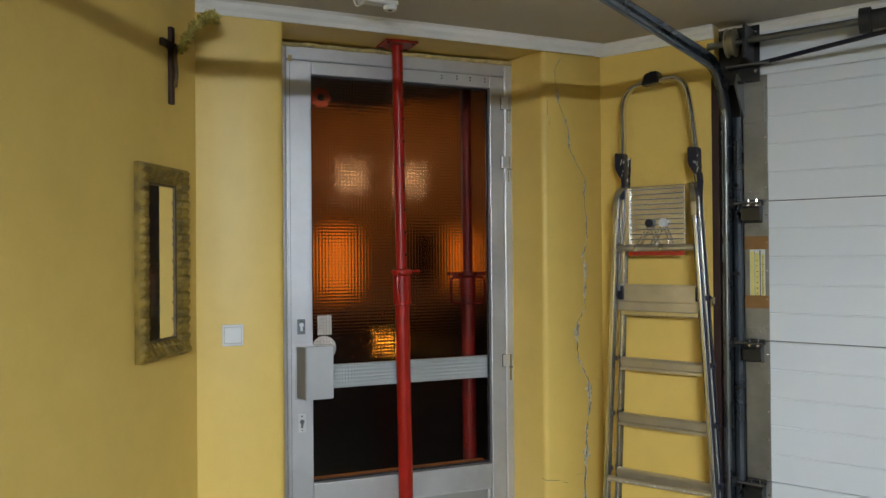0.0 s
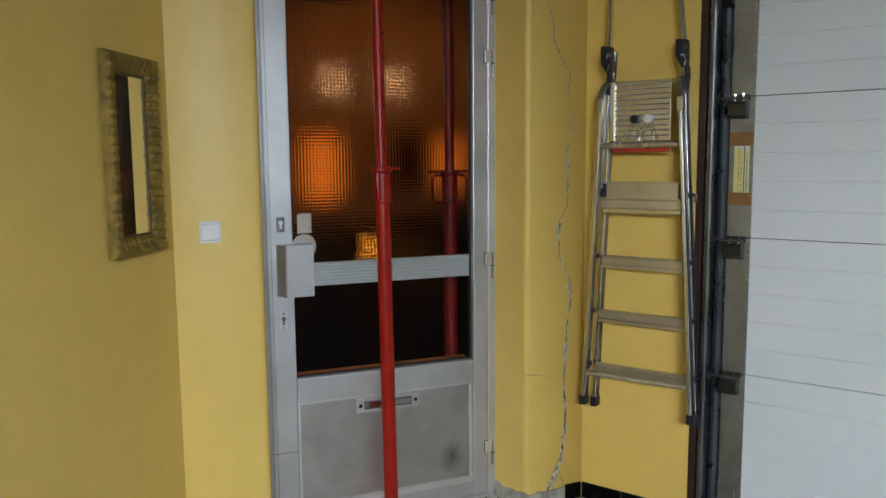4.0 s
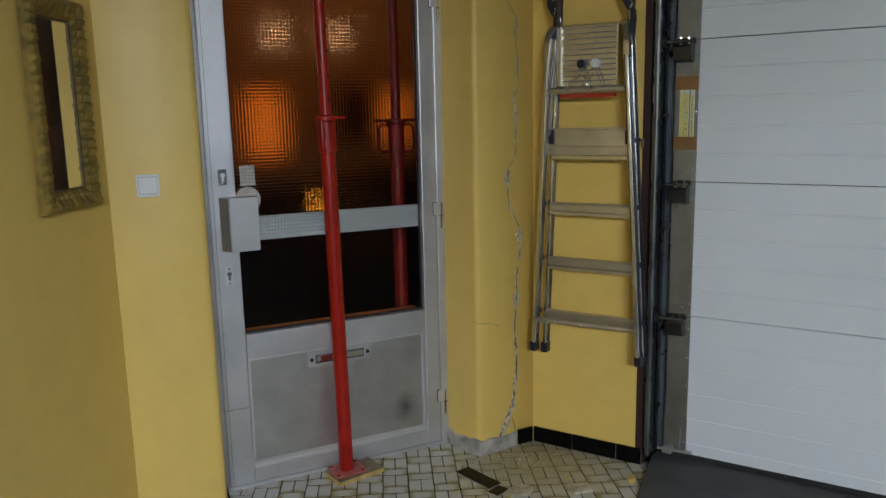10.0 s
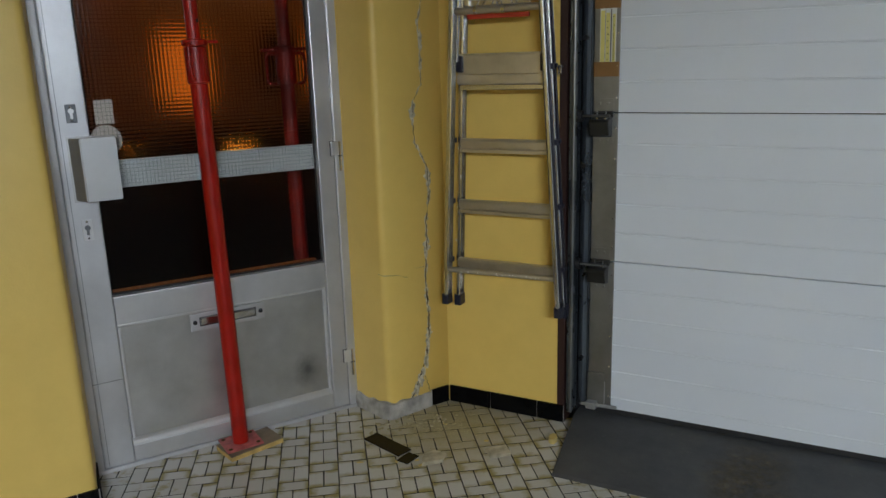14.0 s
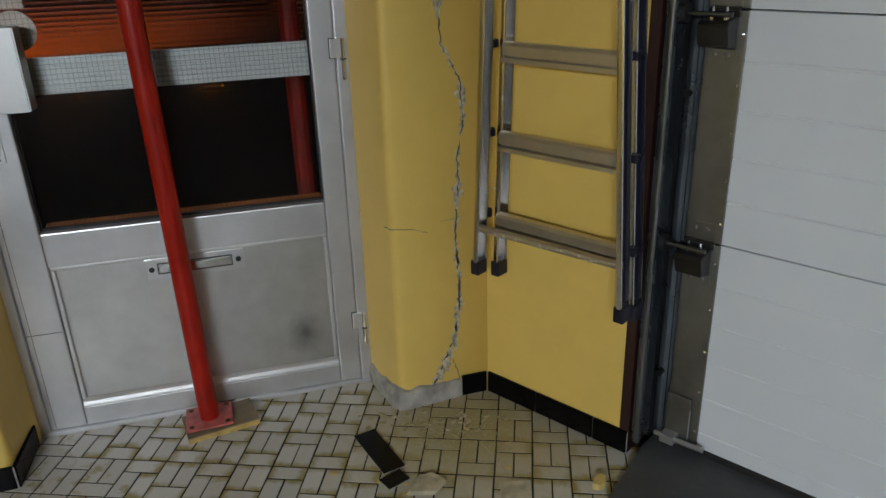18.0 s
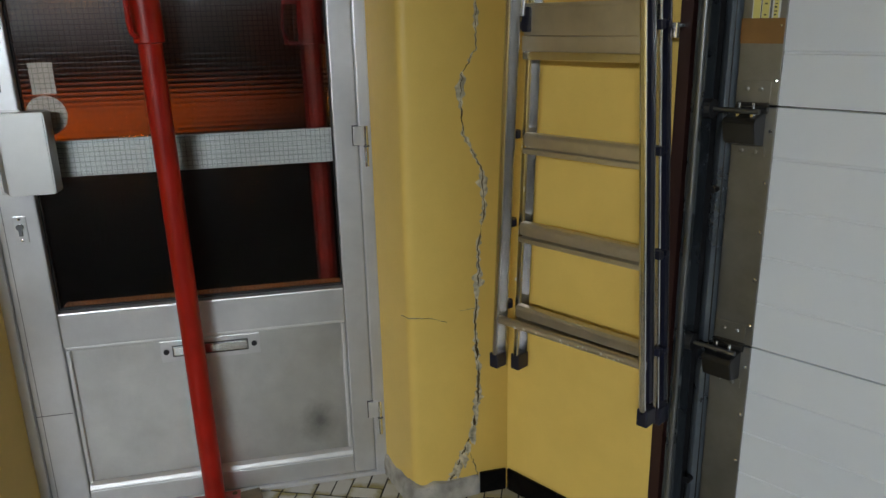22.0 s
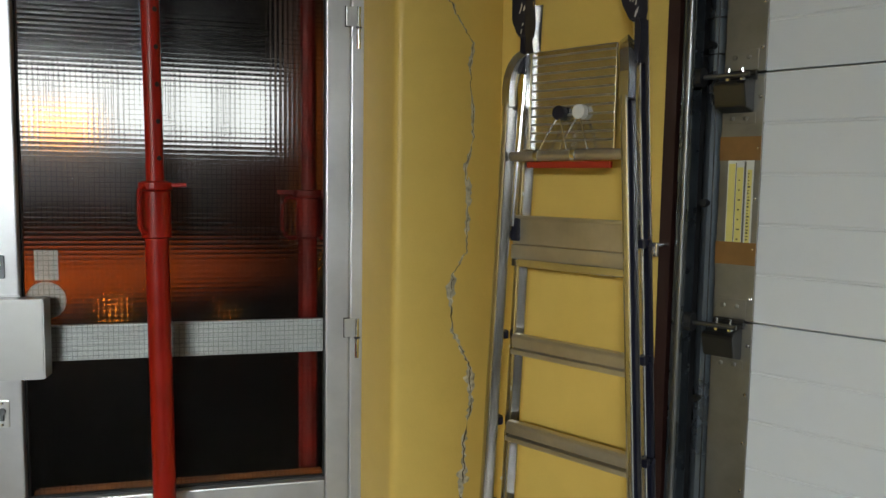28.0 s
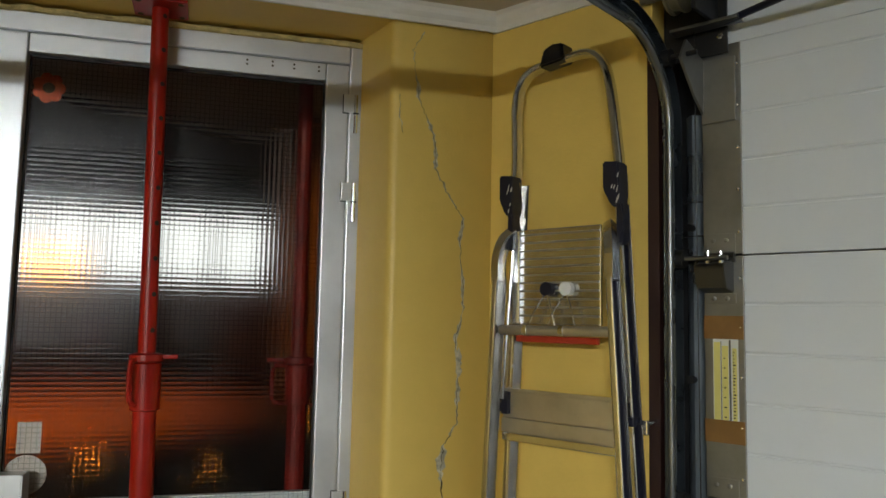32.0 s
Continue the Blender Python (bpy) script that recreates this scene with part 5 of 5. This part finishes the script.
solo("threshold", B(FL - 0.02, FR + 0.01, DOOR_D - 0.01, DOOR_D + 0.09, -0.005, 0.011, bevel=0.002), ALU, "worn aluminium door threshold", "threshold", DOORM, kind="structure")

# ---- bare plaster and cracks on the pier ----
random.seed(21)


def lumpy(bm, amount, scale):
    for v in bm.verts:
        p = v.co * scale
        v.co += Vector((noise.noise(p), noise.noise(p + Vector((7, 0, 0))), noise.noise(p + Vector((0, 9, 0))))) * amount


bm = bmesh.new()
cols = 30
front = []
for i in range(cols + 1):
    t = i / cols
    if t < 0.42:      # along the reveal
        k = t / 0.42
        p = (lerp(-0.342, S_OPEN_R, k), lerp(0.2, 0.0, k))
        o = (-0.9, -0.25)
    else:
        k = (t - 0.42) / 0.58
        p = (lerp(S_OPEN_R, -0.093, k), 0.0)
        o = (0, -1) if k > 0.08 else (-0.6, -0.8)
    thick = 0.026 * (1 - 0.6 * k if t >= 0.42 else 0.35 + 0.65 * k)
    top = 0.062 + 0.016 * noise.noise(Vector((t * 9, 0, 0)))
    front.append([bm.verts.new(v) for v in ((p[0] - o[0] * 0.004, p[1] - o[1] * 0.004, 0), (p[0] + o[0] * thick, p[1] + o[1] * thick, 0),
                                             (p[0] + o[0] * thick * 0.9, p[1] + o[1] * thick * 0.9, top * 0.6), (p[0] + o[0] * thick * 0.55, p[1] + o[1] * thick * 0.55, top * 0.93), (p[0] - o[0] * 0.004, p[1] - o[1] * 0.004, top))])
for a, b in zip(front, front[1:]):
    for j in range(4):
        bm.faces.new((a[j], b[j], b[j + 1], a[j + 1]))
bmesh.ops.subdivide_edges(bm, edges=bm.edges[:], cuts=2, use_grid_fill=True)
lumpy(bm, 0.0025, 45)
part("plaster_patch", bm, PLASTER, PIER, "bare broken plaster where the skirting fell off")


def crack(points, widths, name, lip):
    """A jagged open seam in the face of the wall: a dark gap between broken plaster lips, closing here and there."""
    line = []
    for (s0, z0), (s1, z1) in zip(points, points[1:]):
        n = max(2, int(abs(z1 - z0) / 0.009) + int(abs(s1 - s0) / 0.009))
        for i in range(n):
            j = 0.003
            line.append((lerp(s0, s1, i / n) + random.uniform(-j, j), lerp(z0, z1, i / n) + random.uniform(-j, j) * 0.5))
    line.append(points[-1])
    up = abs(points[-1][1] - points[0][1]) > abs(points[-1][0] - points[0][0])
    off = random.uniform(0, 50)
    for mat, extra, d, part_name in ((LIPS, lip, -0.0007, "plaster_lip"), (CRACK, 0.0, -0.0014, "gap")):
        bm = bmesh.new()
        prev = None
        for i, (s, z) in enumerate(line):
            t = i / len(line)
            swell = max(0.12, 0.75 + 1.5 * noise.noise(Vector((off + i * 0.21, 0, 0))))
            frayed = max(0.0, 0.6 + 1.9 * noise.noise(Vector((off + 30 + i * 0.13, 4, 0))))
            w = widths[min(int(t * len(widths)), len(widths) - 1)] * random.uniform(0.6, 1.2) * swell
            a, b = (w * 0.5 + extra * (0.25 + 0.75 * t) * frayed * random.uniform(0.1, 1.3)), (w * 0.5 + extra * (0.25 + 0.75 * t) * frayed * random.uniform(0.1, 1.3))
            ends = ((s - a, d, z), (s + b, d, z)) if up else ((s, d, z - a), (s, d, z + b))
            ring = [bm.verts.new(e) for e in ends] + [bm.verts.new((e[0], 0.002, e[2])) for e in ends]
            if prev:
                for j, k in ((0, 1), (1, 3), (2, 0)):
                    bm.faces.new((prev[j], prev[k], ring[k], ring[j]))
            prev = ring
        part(part_name, bm, mat, PIER)


MAIN = [(-0.2, 2.36), (-0.232, 2.307), (-0.213, 2.17), (-0.168, 2.075), (-0.162, 1.983), (-0.126, 1.917), (-0.079, 1.846), (-0.089, 1.788), (-0.08, 1.689), (-0.076, 1.6), (-0.093, 1.536), (-0.098, 1.51), (-0.084, 1.46), (-0.09, 1.392), (-0.089, 1.305), (-0.127, 1.24), (-0.13, 1.16), (-0.126, 1.09), (-0.075, 0.995), (-0.069, 0.884), (-0.088, 0.789), (-0.084, 0.723), (-0.092, 0.641), (-0.098, 0.56), (-0.095, 0.472), (-0.087, 0.395), (-0.092, 0.31), (-0.103, 0.23), (-0.131, 0.157), (-0.16, 0.09), (-0.187, 0.047)]
crack(MAIN, (0.0006, 0.001, 0.0013, 0.0014, 0.0014, 0.0018, 0.0026, 0.0034, 0.004, 0.0056, 0.0066, 0.0085), "crack", 0.014)
crack([(-0.308, 0.604), (-0.28, 0.59), (-0.221, 0.584), (-0.181, 0.566)], (0.002, 0.0018, 0.001), "crack", 0.001)
crack([(-0.14, 0.598), (-0.095, 0.601)], (0.001,), "crack", 0.001)
crack([(-0.266, 2.178), (-0.265, 2.118), (-0.256, 2.073)], (0.001,), "crack", 0.003)
crack([(-0.116, 0.14), (-0.1, 0.09), (-0.093, 0.05)], (0.003, 0.002), "crack", 0.001)


def chip(s, z, w, h, mat=LIPS):
    bm = bmesh.new()
    n = 13
    w, h = w * 0.75, h * 0.85
    ring = [(s + w * (0.55 + 0.75 * random.random()) * math.cos(2 * math.pi * i / n), z + h * (0.55 + 0.75 * random.random()) * math.sin(2 * math.pi * i / n)) for i in range(n)]
    prism(bm, ring, -0.0028, 0.002, "y")
    part("plaster_chip", bm, mat, PIER, "patch where the paint has chipped away")


chip(-0.088, 1.462, 0.012, 0.045)
chip(-0.094, 0.65, 0.011, 0.032)
chip(-0.108, 0.2, 0.013, 0.04)
chip(-0.098, 0.285, 0.009, 0.055)
chip(-0.122, 0.16, 0.012, 0.03)
chip(-0.158, 0.09, 0.016, 0.03)
chip(-0.135, 0.12, 0.016, 0.03)

# ---- skirting of black tiles ----
def skirt(a, b, seams, name, m):
    """Black tiles set end to end along a line on plan, facing its right-hand side."""
    a, b = Vector(a), Vector(b)
    d = (b - a).normalized()
    nrm = Vector((d.y, -d.x))
    holder = thing(name, m, "row of glossy black skirting tiles with pale joints", "skirting", kind="structure")
    cuts = [0.0] + list(seams) + [(b - a).length]
    grout = bmesh.new()
    prism(grout, [tuple(a), tuple(b), tuple(b + nrm * 0.006), tuple(a + nrm * 0.006)], 0.0, 0.069)
    part("mortar", grout, PLASTER, holder)
    for c0, c1 in zip(cuts, cuts[1:]):
        p, q = a + d * (c0 + 0.0012), a + d * (c1 - 0.0012)
        bm = bmesh.new()
        prism(bm, [tuple(p), tuple(q), tuple(q + nrm * 0.011), tuple(p + nrm * 0.011)], 0.001, 0.071, bevel=0.0018)
        part("skirting_tile", bm, BLACKTILE, holder)


skirt((-1.379, LADDER_Y), (-0.885, LADDER_Y), (0.185, 0.385), "baseboard_ladder_wall", Matrix())
skirt((-0.09, 0), (-0.006, 0), (), "baseboard_pier", SLANT)
skirt((S_LEFT + 0.012, 0), (S_OPEN_L + 0.004, 0), (0.06, 0.23), "baseboard_left_pier", SLANT)
skirt((S_OPEN_L + 0.001, -0.008), (S_OPEN_L + 0.019, 0.186), (), "baseboard_reveal", SLANT)
a, b = P_LEFT + LEFT_DIR * 7.3, P_LEFT + LEFT_DIR * 0.012
skirt((a.x, a.y), (b.x, b.y), [0.09 + 0.2 * k for k in range(36)], "baseboard_left_wall", Matrix())

# ---- ceiling bracket ----
BRK = thing("ceiling_bracket", pose(-1.742, 1.945, CEIL_Z, 0, 0, 62), "small white plastic bracket screwed to the ceiling", "bracket")
part("base", B(-0.07, 0.07, -0.022, 0.022, -0.018, -0.0005, bevel=0.006), WHITEPL, BRK)
bm = bmesh.new()
lathe(bm, [(0.022, -0.032), (0.024, -0.02), (0.024, -0.017)], 20, pose(0.045, 0, 0))
part("cap", bm, WHITEPL, BRK, smooth=True)
bm = bmesh.new()
rod(bm, (0.045, 0, -0.0335), (0.045, 0, -0.0315), 0.007, 12)
part("screw_hole", bm, CRACK, BRK)
bm = bmesh.new()
tube(bm, bez([(-0.05, 0, -0.016), (-0.075, 0.01, -0.03), (-0.085, 0.01, -0.005), (-0.08, 0.0, 0.0)], 5), 0.003, 8)
part("cable", bm, WHITEPL, BRK)

# ---- loose things on the floor ----
TILE1 = thing("broken_skirting_tile", pose(-1.422, 2.537, 0, 0, 0, -17.5), "black skirting tile lying broken on the floor", "tile", "fallen tiles")
part("glaze", B(-0.097, 0.097, -0.033, 0.033, 0.0045, 0.008, bevel=0.001), BLACKTILE, TILE1)
part("clay_back", B(-0.096, 0.096, -0.032, 0.032, 0.0005, 0.0044), PLASTER, TILE1)
TILE2 = thing("broken_skirting_tile", pose(-1.301, 2.48, 0, 0, 0, -9), "small broken end of a black skirting tile", "tile", "fallen tiles")
part("glaze", B(-0.024, 0.024, -0.034, 0.034, 0.0045, 0.008, bevel=0.001), BLACKTILE, TILE2)
part("clay_back", B(-0.023, 0.023, -0.033, 0.033, 0.0005, 0.0044), PLASTER, TILE2)


def shard(x, y, rx, ry, h, rot, mat, name, label, sides=9, skew=0.0, rough=0.4):
    bm = bmesh.new()
    jag = [0.95 - rough / 2 + rough * random.random() for i in range(sides)]
    ring = [(rx * jag[i] * math.cos(2 * math.pi * (i + skew) / sides), ry * jag[i] * math.sin(2 * math.pi * (i + skew) / sides)) for i in range(sides)]
    prism(bm, ring, 0, h, bevel=min(0.002, h * 0.2))
    bmesh.ops.subdivide_edges(bm, edges=bm.edges[:], cuts=1, use_grid_fill=True)
    lumpy(bm, h * 0.12, 60)
    zmin = min(v.co.z for v in bm.verts)
    for v in bm.verts:
        v.co.z -= zmin
    return solo(name, bm, mat, label, "rubble", pose(x, y, 0.0, 0, 0, rot), "fallen plaster pieces")


shard(-1.221, 2.528, 0.058, 0.055, 0.013, 24, RUBBLE, "plaster_piece", "flat broken piece of plaster on the tiles", 5, 0.3, 0.62)
shard(-1.024, 2.653, 0.062, 0.05, 0.011, 42, RUBBLE, "plaster_piece", "flat dusty slab of plaster on the tiles", 4, 0.5, 0.12)
shard(-0.872, 2.815, 0.018, 0.027, 0.02, 10, YCHIP, "plaster_piece", "yellow painted lump of plaster on the tiles", 6)
for x, y in ((-1.45, 2.39), (-1.302, 2.781), (-1.27, 2.49), (-1.24, 2.47), (-1.33, 2.45), (-1.1, 2.72)):
    shard(x, y, random.uniform(0.008, 0.018), random.uniform(0.006, 0.011), 0.0026, random.uniform(0, 90), YCHIP, "paint_flake", "small yellow paint flake on the tiles", 5, 0.0, 0.9)
for k in range(44):
    t = random.random()
    x, y = -1.53 + 0.26 * t + random.gauss(0, 0.035), 2.67 + 0.24 * t - abs(random.gauss(0, 0.06))
    shard(x, y, random.uniform(0.004, 0.014), random.uniform(0.004, 0.01), random.uniform(0.003, 0.007), random.uniform(0, 180), random.choice((RUBBLE, DUST, DUST)), "plaster_crumb", "crumb of grey plaster at the foot of the pier", 5, 0.0, 0.9)
bm = bmesh.new()
for k in range(1900):
    t = random.random()
    x, y = -1.45 + 0.24 * t + random.gauss(0, 0.07), 2.67 + 0.24 * t - abs(random.gauss(0, 0.1))
    r = random.uniform(0.0006, 0.002)
    vs = [bm.verts.new((x + r * random.uniform(-1, 1) + dx * r, y + dy * r, 0.0004 + dz * r)) for dx, dy, dz in ((-1, -1, 0), (1, -0.8, 0), (0.2, 1.2, 0), (0, 0, 1.1))]
    for f in ((0, 1, 2), (0, 1, 3), (1, 2, 3), (2, 0, 3)):
        bm.faces.new([vs[i] for i in f])
solo("plaster_dust", bm, DUST, "scatter of fine plaster grit on the floor tiles", "rubble", kind="stuff")

# ---- floor tiles, in columns of one lying tile and a standing pair ----
def tile_glaze(axis):
    """Off-white glaze; greenish-ochre dirt creeps in from the short ends of each tile, dust lies below the broken pier."""
    tm = Mat("floor_tile_glaze")
    info, geo = tm.t.nodes.new("ShaderNodeObjectInfo"), tm.t.nodes.new("ShaderNodeNewGeometry")

    def at_world(scale, detail, rough):
        n = tm.node("ShaderNodeTexNoise", Scale=scale, Detail=detail, Roughness=rough)
        tm.t.links.new(geo.outputs["Position"], n.inputs["Vector"])
        return n

    def maths(kind, *values):
        n = tm.t.nodes.new("ShaderNodeMath")
        n.operation = kind
        for i, v in enumerate(values):
            if isinstance(v, (int, float)):
                n.inputs[i].default_value = v
            else:
                tm.t.links.new(v, n.inputs[i])
        return n.outputs[0]

    c = tm.ramp(at_world(0.9, 3, 0.5), "Fac", [(0.3, (0.52, 0.51, 0.47)), (0.7, (0.64, 0.63, 0.59))]).outputs[0]
    c = tm.mix(c, tm.ramp(info, "Random", [(0, (0.8, 0.79, 0.77)), (1, (1, 1, 1))]).outputs[0], 0.8, "MULTIPLY")
    c = tm.mix(c, tm.ramp(geo, "Random Per Island", [(0, (0.85, 0.84, 0.82)), (1, (1, 1, 1))]).outputs[0], 0.7, "MULTIPLY")
    patches = at_world(9, 4, 0.6).outputs["Fac"]
    if axis is None:
        dirt = tm.ramp(at_world(15, 4, 0.6), "Fac", [(0.53, (0, 0, 0)), (0.66, (0.9,) * 3)]).outputs[0]
    else:
        sep = tm.t.nodes.new("ShaderNodeSeparateXYZ")
        tm.link(tm.coords(), "Object", sep, "Vector")
        end = maths("ABSOLUTE", maths("MULTIPLY_ADD", sep.outputs[axis], 1 / 0.0515, -1.0))
        ragged = maths("MULTIPLY_ADD", at_world(60, 4, 0.65).outputs["Fac"], 0.45, end)
        both = maths("MULTIPLY_ADD", patches, 1.6, ragged)
        unit = maths("DIVIDE", both, 3.0)
        dirt = tm.ramp_socket(unit, [(0.52, (0, 0, 0)), (0.67, (0.95,) * 3)])
    c = tm.mix(c, (0.26, 0.205, 0.035), dirt)
    specks = tm.ramp(at_world(90, 4, 0.7), "Fac", [(0.62, (0, 0, 0)), (0.74, (0.6,) * 3)])
    c = tm.mix(c, (0.16, 0.14, 0.1), specks.outputs[0])
    far = tm.t.nodes.new("ShaderNodeVectorMath")
    far.operation = "DISTANCE"
    tm.t.links.new(geo.outputs["Position"], far.inputs[0])
    far.inputs[1].default_value = (-1.31, 2.8, 0)
    film = tm.ramp_socket(maths("MULTIPLY_ADD", at_world(22, 6, 0.7).outputs["Fac"], 0.3, far.outputs["Value"]), [(0.24, (0.95,) * 3), (0.42, (0.5,) * 3), (0.6, (0, 0, 0))])
    tm.base(tm.mix(c, (0.35, 0.3, 0.15), film))
    tm.set(Roughness=0.32)
    tm.bump(at_world(25, 3, 0.5), "Fac", 0.06, 0.004)
    return tm.m


TILE_MAT = tile_glaze(None)


def tile_mesh(w, h, material):
    bm = bmesh.new()
    g = 0.0023
    a = [bm.verts.new((x, y, -0.006)) for x, y in ((g, g), (w - g, g), (w - g, h - g), (g, h - g))]
    b = [bm.verts.new((x, y, -0.001)) for x, y in ((g, g), (w - g, g), (w - g, h - g), (g, h - g))]
    t = [bm.verts.new((x, y, 0.0)) for x, y in ((g + 0.0012, g + 0.0012), (w - g - 0.0012, g + 0.0012), (w - g - 0.0012, h - g - 0.0012), (g + 0.0012, h - g - 0.0012))]
    bm.faces.new(t)
    for lo, hi in ((a, b), (b, t)):
        for i in range(4):
            bm.faces.new((lo[i], lo[(i + 1) % 4], hi[(i + 1) % 4], hi[i]))
    me = bpy.data.meshes.new("floor_tile")
    bm.to_mesh(me)
    bm.free()
    me.materials.append(material)
    return me


TILE_LONG, TILE_UP = tile_mesh(0.103, 0.0515, tile_glaze(0)), tile_mesh(0.0515, 0.103, tile_glaze(1))
GRID = pose(-1.168, 2.756, 0, 0, 0, 36.0) @ pose(-0.003, -0.004, 0)
rest_v, rest_f = [], []
for i in range(-45, 50):
    for j in range(-36, 24):
        off = j * 0.1545 + (0.0515 if i % 2 else 0.0)
        for me, x, y in ((TILE_LONG, i * 0.103, off), (TILE_UP, i * 0.103, off + 0.0515), (TILE_UP, i * 0.103 + 0.0515, off + 0.0515)):
            p = GRID @ Vector((x + 0.04, y + 0.04, 0))
            beyond = (p - P_LEFT).dot(Vector((LEFT_DIR.y, -LEFT_DIR.x, 0)))
            out = SLANT.inverted() @ p
            if not (-2.45 < p.x < X_RIGHT and Y_BACK < p.y < 3.05) or beyond > 0.08 or out.y > 0.3 or (out.x > 0.1 and p.y > 3.02) or (p.y > 2.68 and p.x > -0.7):
                continue
            if -2.2 < p.x < -0.75 and p.y > 2.02 and out.y > -0.85:
                ob = new("floor_tile", me)
                ob.parent = FLOOR
                ob.matrix_world = GRID @ pose(x + random.uniform(-0.0006, 0.0006), y + random.uniform(-0.0006, 0.0006), random.uniform(-0.0006, 0.0), random.uniform(-0.25, 0.25), random.uniform(-0.25, 0.25), random.uniform(-0.4, 0.4))
            elif p.x < 0.72 and p.y > 1.1:
                n = len(rest_v)
                rest_v += [tuple(GRID @ (v.co + Vector((x, y, 0)))) for v in me.vertices]
                rest_f += [tuple(k + n for k in f.vertices) for f in me.polygons]
me = bpy.data.meshes.new("floor_tiles")
me.from_pydata(rest_v, [], rest_f)
me.materials.append(TILE_MAT)
ob = new("floor_tiles", me)
ob.parent = FLOOR
ob["kind"] = "stuff"
